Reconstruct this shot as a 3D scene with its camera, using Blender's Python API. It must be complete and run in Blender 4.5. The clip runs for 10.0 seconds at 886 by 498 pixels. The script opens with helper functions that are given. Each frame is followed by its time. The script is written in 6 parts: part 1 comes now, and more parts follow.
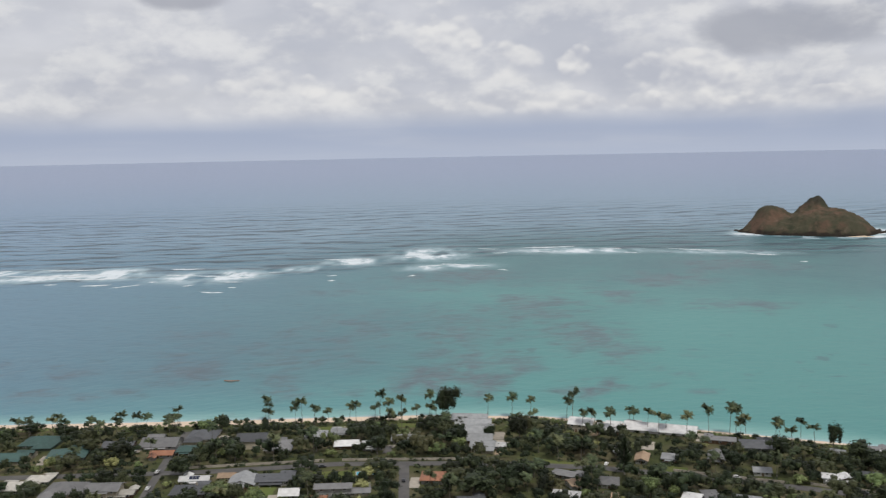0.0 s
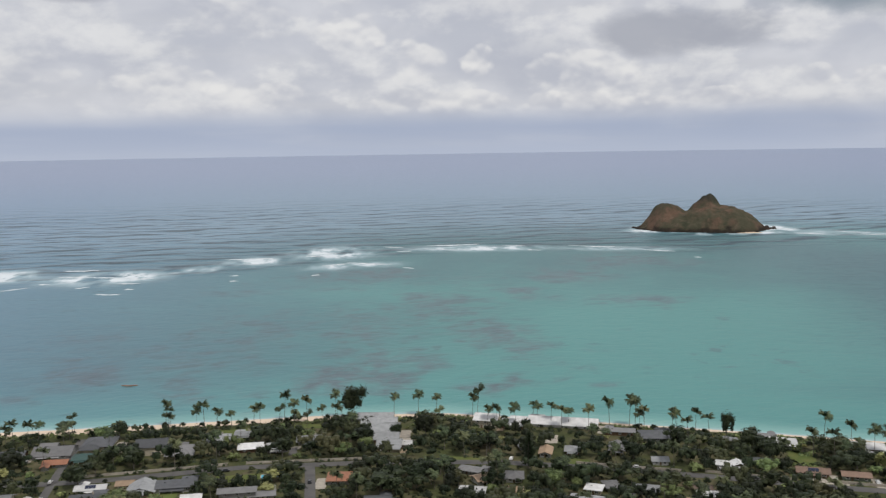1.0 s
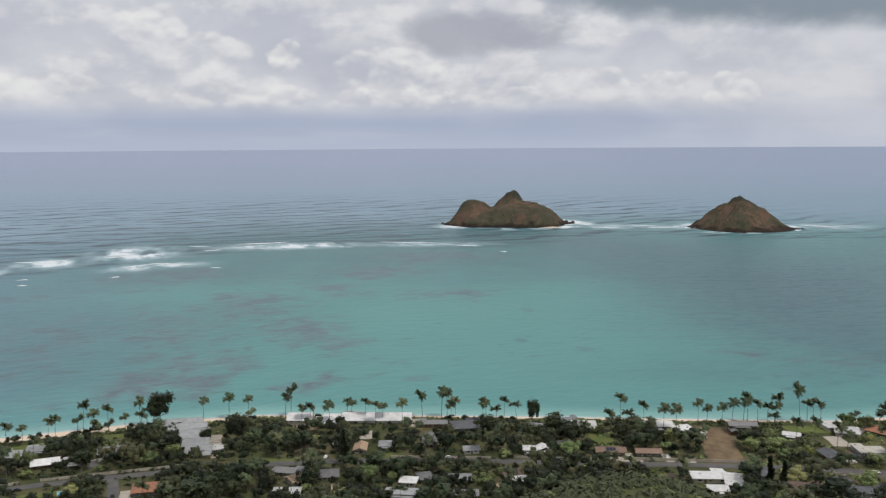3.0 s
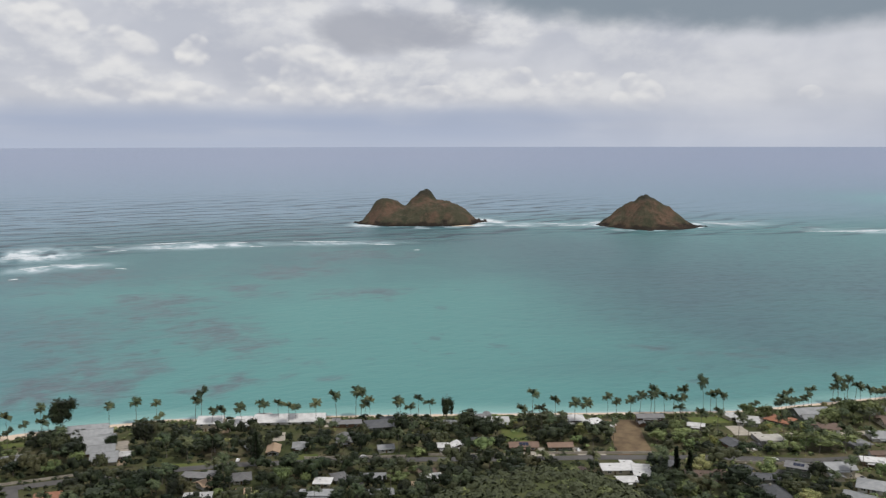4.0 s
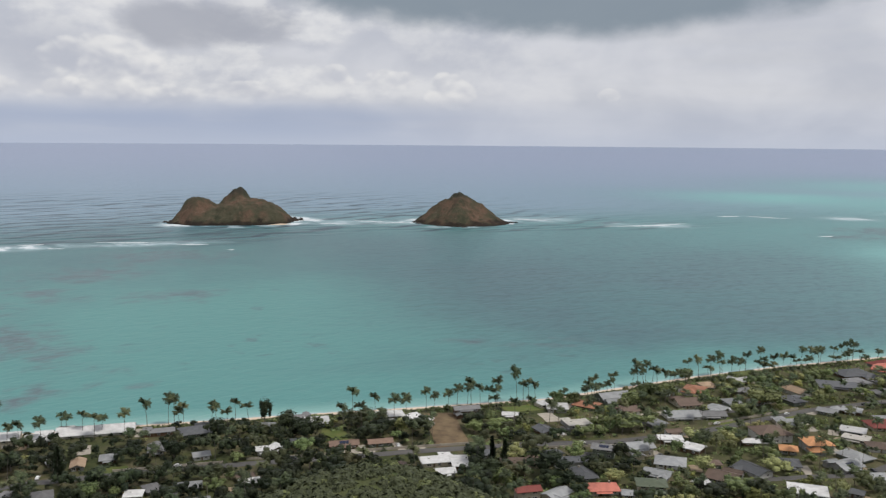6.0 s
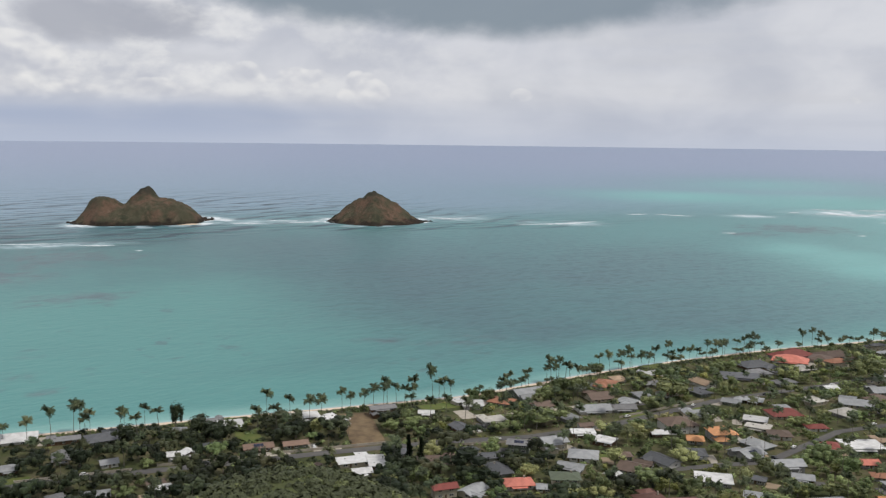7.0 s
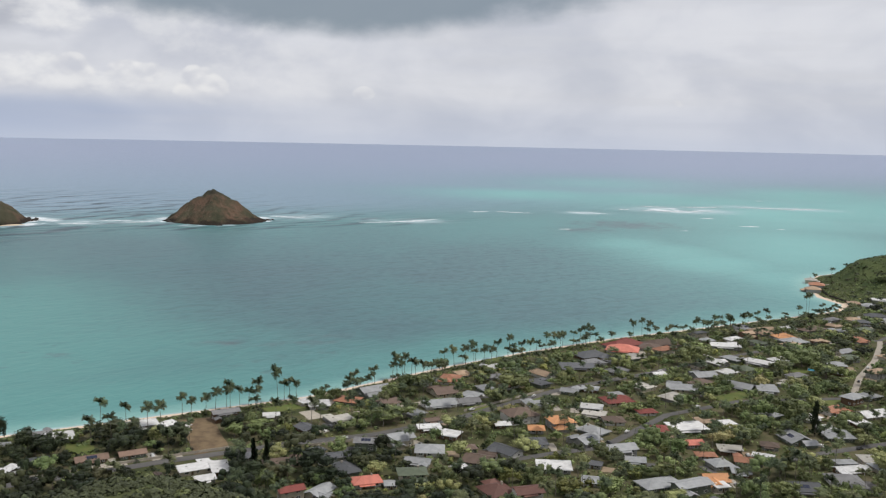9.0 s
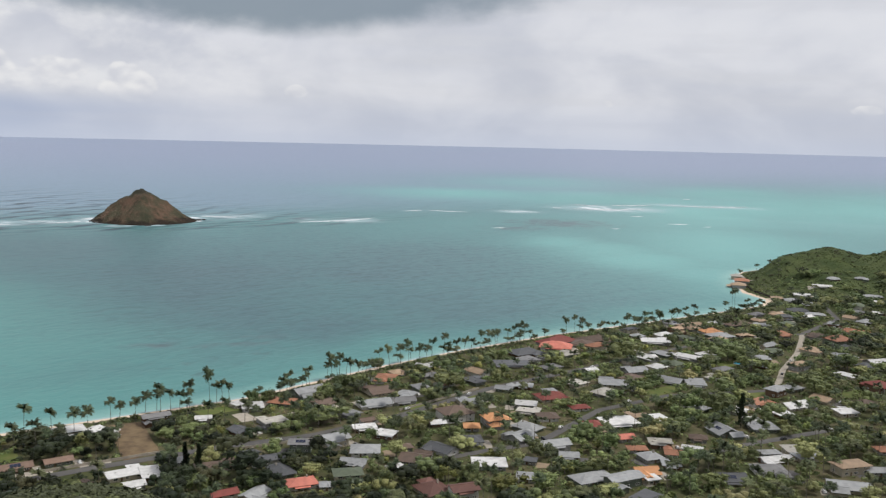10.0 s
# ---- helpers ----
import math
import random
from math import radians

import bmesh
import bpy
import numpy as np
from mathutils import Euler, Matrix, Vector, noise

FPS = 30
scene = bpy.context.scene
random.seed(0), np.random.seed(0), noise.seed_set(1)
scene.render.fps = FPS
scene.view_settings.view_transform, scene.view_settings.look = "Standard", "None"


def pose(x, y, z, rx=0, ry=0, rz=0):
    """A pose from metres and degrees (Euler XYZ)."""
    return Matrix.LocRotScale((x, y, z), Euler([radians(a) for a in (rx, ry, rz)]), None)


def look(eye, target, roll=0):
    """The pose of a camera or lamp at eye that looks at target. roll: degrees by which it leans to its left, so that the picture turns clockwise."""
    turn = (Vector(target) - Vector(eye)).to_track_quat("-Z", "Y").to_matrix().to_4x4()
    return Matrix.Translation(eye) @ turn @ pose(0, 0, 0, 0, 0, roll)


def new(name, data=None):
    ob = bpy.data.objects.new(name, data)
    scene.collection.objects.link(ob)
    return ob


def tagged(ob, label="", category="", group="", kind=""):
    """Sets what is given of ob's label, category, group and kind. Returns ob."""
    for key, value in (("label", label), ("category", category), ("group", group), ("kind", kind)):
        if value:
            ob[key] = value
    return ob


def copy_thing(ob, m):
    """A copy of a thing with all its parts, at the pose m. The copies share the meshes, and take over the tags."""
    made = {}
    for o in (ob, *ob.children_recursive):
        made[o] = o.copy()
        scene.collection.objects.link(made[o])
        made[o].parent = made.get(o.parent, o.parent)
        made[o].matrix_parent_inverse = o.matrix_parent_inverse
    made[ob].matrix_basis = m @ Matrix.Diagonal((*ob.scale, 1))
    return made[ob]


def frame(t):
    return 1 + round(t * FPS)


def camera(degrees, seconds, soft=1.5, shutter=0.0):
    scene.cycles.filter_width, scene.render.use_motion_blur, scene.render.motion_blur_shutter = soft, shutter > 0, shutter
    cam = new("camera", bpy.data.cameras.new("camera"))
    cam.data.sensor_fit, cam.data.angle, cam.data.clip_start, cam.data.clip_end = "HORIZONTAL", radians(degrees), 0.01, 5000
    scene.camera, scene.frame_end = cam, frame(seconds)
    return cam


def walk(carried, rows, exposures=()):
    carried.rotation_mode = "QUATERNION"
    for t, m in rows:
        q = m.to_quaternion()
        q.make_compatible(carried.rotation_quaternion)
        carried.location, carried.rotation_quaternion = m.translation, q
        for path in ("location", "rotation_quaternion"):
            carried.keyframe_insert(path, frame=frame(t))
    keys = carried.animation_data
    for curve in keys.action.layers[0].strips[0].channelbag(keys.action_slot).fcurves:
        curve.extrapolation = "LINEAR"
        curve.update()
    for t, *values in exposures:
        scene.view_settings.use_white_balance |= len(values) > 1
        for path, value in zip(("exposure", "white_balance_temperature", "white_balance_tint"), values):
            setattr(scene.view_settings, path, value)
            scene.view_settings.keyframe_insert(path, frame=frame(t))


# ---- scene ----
# A wide bay seen from a ridge: lagoon, reef and two islands, a beachside village.
EYE = 175.0
cam = camera(53.04, 10.0, soft=1.25, shutter=0.25)
ROWS = [
    (0.0, 0.000, -6.295, 1.114),
    (0.5, -3.645, -6.397, 1.054),
    (1.0, -6.143, -6.502, 0.886),
    (1.5, -8.710, -6.582, 0.820),
    (2.0, -11.804, -6.672, 0.670),
    (2.5, -15.268, -6.755, 0.528),
    (4.0, -23.881, -6.943, 0.095),
    (4.5, -26.944, -6.960, -0.034),
    (5.0, -29.345, -6.963, -0.197),
    (5.5, -32.350, -7.011, -0.291),
    (6.0, -35.651, -7.040, -0.450),
    (7.5, -43.561, -7.063, -0.764),
    (8.0, -46.043, -7.061, -0.908),
    (8.5, -48.819, -7.044, -1.036),
    (9.0, -51.175, -7.026, -1.160),
    (9.5, -52.792, -7.014, -1.240),
    (10.0, -55.422, -6.999, -1.297),
]
walk(cam, [(t, pose(0, 0, EYE, 90 + pitch, roll, yaw)) for t, yaw, pitch, roll in ROWS], [(0.0, -0.02), (5.0, 0.0), (7.5, 0.06), (10.0, 0.14)])

# ---- light ----
SUN_EL, SUN_AZ = 62.0, 150.0          # degrees, azimuth clockwise from +y
sun = new("sun", bpy.data.lights.new("sun", "SUN"))
sun.data.energy, sun.data.angle, sun.data.color = 2.1, radians(12), (1.0, 0.95, 0.87)
_s = Vector((math.sin(radians(SUN_AZ)) * math.cos(radians(SUN_EL)), math.cos(radians(SUN_AZ)) * math.cos(radians(SUN_EL)), math.sin(radians(SUN_EL))))
sun.matrix_world = look(_s * 3000, (0, 0, 0))


class Net:
    """Short hand for a node tree."""

    def __init__(self, tree):
        self.t = tree
        tree.nodes.clear()

    def n(self, kind):
        return self.t.nodes.new(kind)

    def put(self, sock, v):
        if hasattr(v, "is_linked"):
            self.t.links.new(v, sock)
        else:
            sock.default_value = v

    def math(self, op, a, b=0.0, c=0.0, clamp=False):
        m = self.n("ShaderNodeMath")
        m.operation, m.use_clamp = op, clamp
        for i, v in enumerate((a, b, c)):
            self.put(m.inputs[i], v)
        return m.outputs[0]

    def mix(self, f, a, b, blend="MIX"):
        m = self.n("ShaderNodeMix")
        m.data_type, m.blend_type = "RGBA", blend
        self.put(m.inputs[0], f), self.put(m.inputs[6], a), self.put(m.inputs[7], b)
        return m.outputs[2]

    def noise(self, vec, scale, detail=4.0, rough=0.55, dist=0.0):
        m = self.n("ShaderNodeTexNoise")
        self.put(m.inputs["Vector"], vec)
        m.inputs["Scale"].default_value, m.inputs["Detail"].default_value = scale, detail
        m.inputs["Roughness"].default_value, m.inputs["Distortion"].default_value = rough, dist
        return m.outputs["Fac"]

    def step(self, v, lo, hi, a=0.0, b=1.0):
        m = self.n("ShaderNodeMapRange")
        m.interpolation_type = "SMOOTHSTEP"
        self.put(m.inputs[0], v)
        for i, x in enumerate((lo, hi, a, b)):
            m.inputs[i + 1].default_value = x
        return m.outputs[0]

    def mapping(self, vec, scale=(1, 1, 1), rot=(0, 0, 0), loc=(0, 0, 0)):
        m = self.n("ShaderNodeMapping")
        self.put(m.inputs[0], vec)
        m.inputs["Scale"].default_value, m.inputs["Rotation"].default_value, m.inputs["Location"].default_value = scale, rot, loc
        return m.outputs[0]

    def xyz(self, x, y, z=0.0):
        m = self.n("ShaderNodeCombineXYZ")
        for i, v in enumerate((x, y, z)):
            self.put(m.inputs[i], v)
        return m.outputs[0]

    def attr(self, name):
        a = self.n("ShaderNodeAttribute")
        a.attribute_name = name
        return a.outputs["Fac"]


# Overcast sky: a clear sky behind, almost wholly hidden by layered cloud.
world = bpy.data.worlds.new("sky")
scene.world = world
world.use_nodes = True
w = Net(world.node_tree)
d_sep = w.n("ShaderNodeSeparateXYZ")
w.put(d_sep.inputs[0], w.n("ShaderNodeTexCoord").outputs["Generated"])
az = w.math("MULTIPLY", w.math("ARCTAN2", d_sep.outputs[0], d_sep.outputs[1]), 57.296)
el = w.math("MULTIPLY", w.math("ARCSINE", d_sep.outputs[2]), 57.296)
sky = w.n("ShaderNodeTexSky")
sky.sky_type, sky.sun_disc, sky.sun_elevation, sky.sun_rotation = "NISHITA", False, radians(SUN_EL), radians(SUN_AZ)
clear = w.mix(1.0, sky.outputs[0], (0.1, 0.1, 0.1, 1), "MULTIPLY")
flat = w.xyz(w.math("MULTIPLY", az, 0.17), w.math("MULTIPLY", el, 0.29))
above = w.xyz(w.math("MULTIPLY_ADD", az, 0.17, 0.04), w.math("MULTIPLY_ADD", el, 0.29, 0.24))
broad = w.noise(flat, 0.75, 4.0, 0.5, 0.3)
puff = w.noise(flat, 0.9, 7.0, 0.53, 0.1)
relief = w.math("SUBTRACT", puff, w.noise(above, 0.9, 7.0, 0.53, 0.1))     # lit tops, grey undersides
veil = w.noise(w.xyz(w.math("MULTIPLY", az, 0.05), w.math("MULTIPLY", el, 0.5)), 1.3, 4.0, 0.5)
HAZE = (0.37, 0.43, 0.57, 1)
body = w.mix(w.step(broad, 0.34, 0.66), (0.51, 0.53, 0.595, 1), (0.645, 0.655, 0.70, 1))
body = w.mix(w.step(veil, 0.45, 0.7, 0.0, 0.5), body, (0.57, 0.58, 0.62, 1))
inner = w.step(az, 50.0, 24.0, 0.12, 1.0)                     # heaped cloud over one part of the horizon
heap = w.math("MULTIPLY", inner, w.math("MULTIPLY", w.step(el, 1.4, 3.0), w.step(el, 11.0, 7.5, 0.35, 1.0)))
mass = w.math("MULTIPLY", w.step(puff, 0.41, 0.54), heap)
tone = w.mix(w.step(relief, -0.12, 0.14), (0.48, 0.50, 0.57, 1), (0.80, 0.797, 0.795, 1))
body = w.mix(w.math("MULTIPLY", mass, 0.66), body, tone)


def bank(below, a0, e0, ra, re, colour, strength, edge=0.55, rag=1.9):
    """One large cloud, centred at azimuth a0 and elevation e0, with a ragged edge."""
    qa = w.math("POWER", w.math("ABSOLUTE", w.math("MULTIPLY", w.math("SUBTRACT", az, a0), 1 / ra)), 2.0)
    qe = w.math("POWER", w.math("ABSOLUTE", w.math("MULTIPLY", w.math("SUBTRACT", el, e0), 1 / re)), 2.0)
    q = w.math("ADD", w.math("ADD", qa, qe), w.math("MULTIPLY", w.math("SUBTRACT", puff, 0.5), rag))
    return w.mix(w.math("MULTIPLY", w.step(q, 1.0 + edge, 1.0 - edge), strength), below, colour)


lump_at = lambda lift: w.xyz(w.math("ADD", az, w.math("MULTIPLY", puff, 2.2)), w.math("MULTIPLY_ADD", el, 1.25, lift))


def lumps(lift):
    """Rounded cauliflower lumps: the distance to the nearest of many cell centres."""
    v = w.n("ShaderNodeTexVoronoi")
    v.feature, v.inputs["Scale"].default_value, v.inputs["Detail"].default_value = "SMOOTH_F1", 0.48, 1.4
    v.inputs["Roughness"].default_value, v.inputs["Smoothness"].default_value = 0.55, 0.35
    w.put(v.inputs["Vector"], lump_at(lift))
    return v.outputs["Distance"]


lump = lumps(0.0)
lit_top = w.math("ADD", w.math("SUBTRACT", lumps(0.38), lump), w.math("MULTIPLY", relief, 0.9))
heap_tone = w.mix(w.step(lit_top, -0.30, 0.34), (0.52, 0.535, 0.595, 1), (0.82, 0.81, 0.80, 1))


def cumulus(below, a0, e0, ra, re, gain):
    """One heaped cloud: crisp lumpy top, underside fading into the haze."""
    qa = w.math("POWER", w.math("ABSOLUTE", w.math("MULTIPLY", w.math("SUBTRACT", az, a0), 1 / ra)), 2.0)
    qe = w.math("POWER", w.math("ABSOLUTE", w.math("MULTIPLY", w.math("SUBTRACT", el, e0), 1 / re)), 2.0)
    h = w.math("SUBTRACT", w.math("ADD", w.math("MULTIPLY", w.math("SUBTRACT", 0.5, lump), 1.1), w.math("MULTIPLY_ADD", puff, 1.4, 0.45)), w.math("ADD", qa, qe))
    m_ = w.math("MULTIPLY", w.step(h, 0.0, 0.42), w.step(el, e0 - re * 1.3, e0 - re * 0.1))
    return w.mix(w.math("MULTIPLY", m_, gain), below, heap_tone)


body = bank(body, 12.0, 5.3, 4.0, 1.5, (0.47, 0.49, 0.56, 1), 0.6, 0.8)
for a0, e0, ra, re, gain in [(0.7, 7.4, 3.6, 2.0, 0.6), (4.3, 5.9, 3.0, 2.0, 0.75), (8.2, 5.3, 1.7, 1.3, 0.9), (6.0, 2.9, 6.0, 1.0, 0.6), (16.0, 4.4, 4.6, 2.2, 0.7), (14.7, 2.8, 5.0, 0.9, 0.55), (-10.7, 4.3, 4.6, 1.1, 0.5), (-5.1, 3.6, 4.6, 0.9, 0.5), (-18.4, 4.7, 3.6, 1.1, 0.45), (-6.0, 8.0, 5.0, 1.2, 0.35),
                             (28.9, 3.7, 1.8, 1.0, 0.6), (23.0, 2.7, 4.6, 0.8, 0.5), (36.4, 3.0, 2.0, 1.3, 0.6), (32.1, 3.6, 2.0, 0.9, 0.5), (46.1, 2.8, 0.9, 0.5, 0.5), (65.7, 2.5, 0.7, 0.4, 0.5), (80.8, 2.2, 1.2, 0.4, 0.5)]:
    body = cumulus(body, a0, e0, ra, re, gain)
body = bank(body, 43.5, 10.0, 18.0, 3.3, (0.215, 0.265, 0.315, 1), 0.92, 0.42, 1.5)
body = bank(body, 21.0, 6.9, 5.5, 1.3, (0.37, 0.385, 0.44, 1), 0.8, 0.8, 4.2)
body = bank(body, -16.0, 9.6, 2.6, 0.9, (0.40, 0.41, 0.46, 1), 0.85, 0.5)
body = bank(body, 27.0, 1.0, 5.0, 1.0, (0.33, 0.38, 0.50, 1), 0.45, 0.8, 1.2)
rain = w.math("MULTIPLY", w.math("MULTIPLY", w.step(el, 2.9, 1.2), w.step(az, 46.0, 22.0, 0.35, 1.0)), w.step(veil, 0.2, 0.6, 0.65, 1.0))
body = w.mix(w.math("MULTIPLY", rain, 0.9), body, HAZE)
body = w.mix(w.step(el, 1.3, -0.6, 0.0, 0.55), body, (0.50, 0.55, 0.66, 1))
body = w.mix(w.step(el, 11.0, 30.0), body, w.mix(broad, (0.50, 0.51, 0.55, 1), (0.68, 0.68, 0.70, 1)))
cover = w.step(w.math("ADD", puff, w.step(el, 0.0, 40.0, 0.6, 0.45)), 0.55, 0.85)
final = w.mix(w.math("MULTIPLY", cover, 0.97), clear, body)
bg = w.n("ShaderNodeBackground")
w.put(bg.inputs[0], final)
bg.inputs[1].default_value = 1.0
w.put(w.n("ShaderNodeOutputWorld").inputs[0], bg.outputs[0])


# ---- materials ----
def stuff_material(name, rough=0.8, metal=0.0, spec=0.3):
    m = bpy.data.materials.new(name)
    m.use_nodes = True
    k = Net(m.node_tree)
    b = k.n("ShaderNodeBsdfPrincipled")
    b.inputs["Roughness"].default_value, b.inputs["Metallic"].default_value = rough, metal
    b.inputs["Specular IOR Level"].default_value = spec
    k.put(k.n("ShaderNodeOutputMaterial").inputs[0], b.outputs[0])
    return m, k, b


def place(k):
    return k.n("ShaderNodeNewGeometry").outputs["Position"]


def local(k):
    return k.n("ShaderNodeTexCoord").outputs["Object"]


def rnd(k):
    return k.n("ShaderNodeObjectInfo").outputs["Random"]


def bumped(k, b, height, strength=0.4, dist=0.1):
    u = k.n("ShaderNodeBump")
    u.inputs["Strength"].default_value, u.inputs["Distance"].default_value = strength, dist
    k.put(u.inputs["Height"], height), k.put(b.inputs["Normal"], u.outputs[0])


def surface(name, colour, other, scale=0.6, rough=0.8, grain=8.0, vary=0.12, metal=0.0, spec=0.3, bump=0.3):
    """Two-tone weathered surface: stains at one scale, grain at another, a shift from object to object."""
    m, k, b = stuff_material(name, rough, metal, spec)
    p = place(k)
    c = k.mix(k.step(k.noise(p, scale, 4), 0.3, 0.72), (*colour, 1), (*other, 1))
    g = k.noise(p, grain, 3)
    c = k.mix(0.25, c, k.mix(g, (0.55, 0.55, 0.55, 1), (1, 1, 1, 1)), "MULTIPLY")
    h = k.n("ShaderNodeHueSaturation")
    k.put(h.inputs["Value"], k.math("MULTIPLY_ADD", rnd(k), 2 * vary, 1 - vary))
    k.put(h.inputs["Color"], c)
    k.put(b.inputs["Base Color"], h.outputs[0])
    bumped(k, b, g, bump, 0.05)
    return m


def leaf_material(name, dark, light, warm, wild=0.42):
    """Foliage: light and dark clumps, hue drifting from plant to plant."""
    m, k, b = stuff_material(name, 0.6, 0.0, 0.25)
    isl = k.n("ShaderNodeNewGeometry").outputs["Random Per Island"]
    c = k.mix(isl, (*dark, 1), (*light, 1))
    one = k.math("FRACT", k.math("ADD", rnd(k), k.attr("tint")))
    c = k.mix(k.step(one, 0.72, 1.0, 0.0, 0.8), c, (*warm, 1))
    h = k.n("ShaderNodeHueSaturation")
    k.put(h.inputs["Value"], k.math("MULTIPLY_ADD", one, 2 * wild, 1.0 - wild))
    k.put(h.inputs["Hue"], k.math("MULTIPLY_ADD", k.math("FRACT", k.math("MULTIPLY", one, 7.13)), 0.05, 0.475))
    p = place(k)
    fine = k.noise(p, 1.5, 4.0, 0.65)
    c = k.mix(1.0, c, k.mix(k.step(fine, 0.30, 0.70), (0.60, 0.62, 0.62, 1), (1.38, 1.36, 1.30, 1)), "MULTIPLY")
    k.put(h.inputs["Color"], c)
    k.put(b.inputs["Base Color"], h.outputs[0])
    bumped(k, b, fine, 1.0, 0.5)
    return m


M = {
    # leaf lightened, leaf_dark darkened: sun and cloud shade put into the colour
    "leaf": leaf_material("broad_leaves", (0.088, 0.120, 0.048), (0.225, 0.268, 0.108), (0.28, 0.27, 0.12), 0.34),
    "leaf_dark": leaf_material("dark_leaves", (0.013, 0.021, 0.011), (0.040, 0.054, 0.024), (0.056, 0.058, 0.029)),
    # lighter copy of leaf_dark, for its trees on the sunlit east side
    "leaf_mid": leaf_material("mid_green_leaves", (0.064, 0.088, 0.038), (0.165, 0.200, 0.082), (0.20, 0.195, 0.090), 0.34),
    "leaf_light": leaf_material("light_leaves", (0.115, 0.145, 0.044), (0.25, 0.275, 0.088), (0.31, 0.28, 0.10)),
    "scrub": leaf_material("headland_leaves", (0.034, 0.058, 0.021), (0.076, 0.114, 0.039), (0.095, 0.120, 0.042), 0.22),
    "frond": leaf_material("palm_fronds", (0.032, 0.048, 0.027), (0.098, 0.122, 0.060), (0.125, 0.134, 0.066), 0.26),
    "needle": leaf_material("needles", (0.012, 0.022, 0.012), (0.035, 0.052, 0.026), (0.03, 0.04, 0.02)),
    "bark": surface("bark", (0.22, 0.20, 0.17), (0.13, 0.115, 0.10), 1.2, 0.9, 14),
    "sand": surface("sand", (0.62, 0.50, 0.38), (0.52, 0.42, 0.32), 0.08, 0.95, 5, 0.0),
    "asphalt": surface("asphalt", (0.095, 0.092, 0.095), (0.13, 0.125, 0.12), 0.15, 0.9, 6, 0.05),
    "concrete": surface("pale_concrete", (0.42, 0.38, 0.32), (0.33, 0.30, 0.26), 0.4, 0.9, 6),
    "pavers": surface("tan_pavers", (0.34, 0.26, 0.18), (0.27, 0.21, 0.15), 0.5, 0.9, 5),
    "dirt": surface("bare_dirt", (0.125, 0.088, 0.055), (0.205, 0.15, 0.088), 0.16, 0.95, 1.2, 0.0),
    "lawn": surface("lawn", (0.085, 0.12, 0.03), (0.13, 0.14, 0.045), 0.15, 0.95, 3, 0.15),
    "glass": surface("window_glass", (0.02, 0.025, 0.03), (0.03, 0.035, 0.04), 1, 0.08, 2, 0.1, 0.0, 0.6, 0.0),
    "trim": surface("white_trim", (0.78, 0.77, 0.74), (0.68, 0.67, 0.64), 0.7, 0.6, 4),
    "solar": surface("solar_glass", (0.012, 0.018, 0.045), (0.02, 0.028, 0.06), 1.5, 0.2, 3, 0.1, 0.0, 0.6, 0.0),
    "pool": surface("pool_water", (0.05, 0.36, 0.55), (0.08, 0.45, 0.62), 0.5, 0.1, 2, 0.05),
    "rock": surface("black_rock", (0.035, 0.032, 0.03), (0.07, 0.06, 0.052), 0.15, 0.9, 1.0, 0.1),
    "foam": surface("foam", (0.70, 0.73, 0.75), (0.42, 0.50, 0.55), 0.12, 0.7, 1.0, 0.06),
    "paint": surface("car_paint", (0.7, 0.7, 0.7), (0.66, 0.66, 0.67), 1, 0.3, 2, 0.25, 0.0, 0.5, 0.0),
    "dark": surface("dark_car_paint", (0.06, 0.065, 0.075), (0.05, 0.05, 0.06), 1, 0.3, 2, 0.3, 0.0, 0.5, 0.0),
    "tyre": surface("tyre_rubber", (0.02, 0.02, 0.02), (0.03, 0.03, 0.03), 2, 0.9, 5),
    "orange_hull": surface("orange_hull", (0.42, 0.20, 0.11), (0.34, 0.17, 0.10), 1, 0.4, 3),
    "timber": surface("weathered_timber", (0.20, 0.14, 0.09), (0.13, 0.095, 0.065), 0.6, 0.8, 8),
}
for _n, _c in {"white": (0.64, 0.64, 0.64), "silver": (0.31, 0.32, 0.33), "grey": (0.20, 0.20, 0.205), "slate": (0.105, 0.11, 0.12), "brown": (0.14, 0.10, 0.08), "tan": (0.40, 0.29, 0.20), "clay": (0.25, 0.17, 0.13), "maroon": (0.17, 0.085, 0.07), "pale": (0.46, 0.44, 0.40),
               "rust": (0.36, 0.17, 0.105), "red": (0.22, 0.06, 0.05), "salmon": (0.58, 0.20, 0.15), "orange": (0.62, 0.31, 0.15), "teal": (0.058, 0.108, 0.100), "moss": (0.12, 0.145, 0.10)}.items():
    _o = tuple(v * 0.78 for v in _c)
    M["roof_" + _n] = surface(_n + "_roofing", _c, _o, 0.35, 0.65, 3.0, 0.2)
for _n, _c in {"cream": (0.52, 0.47, 0.37), "white": (0.70, 0.69, 0.66), "grey": (0.32, 0.32, 0.31), "wood": (0.16, 0.10, 0.065), "green": (0.16, 0.19, 0.15)}.items():
    M["wall_" + _n] = surface(_n + "_siding", _c, tuple(v * 0.8 for v in _c), 0.5, 0.8, 5, 0.1)


# ---- the lie of the land ----
COAST = np.array([(-1500, 640), (-600, 585), (-292, 572), (-150, 573), (-20, 577), (60, 570), (149, 538), (230, 506), (317, 470), (402, 436), (526, 418), (609, 400), (707, 371), (836, 320), (914, 289), (1000, 258), (1046, 262), (1080, 300), (1130, 322), (1200, 346), (1260, 352), (1330, 330), (1420, 280), (1520, 200), (1700, 60), (2000, -300)], float)
N_GRID = np.random.RandomState(7).rand(256, 256)


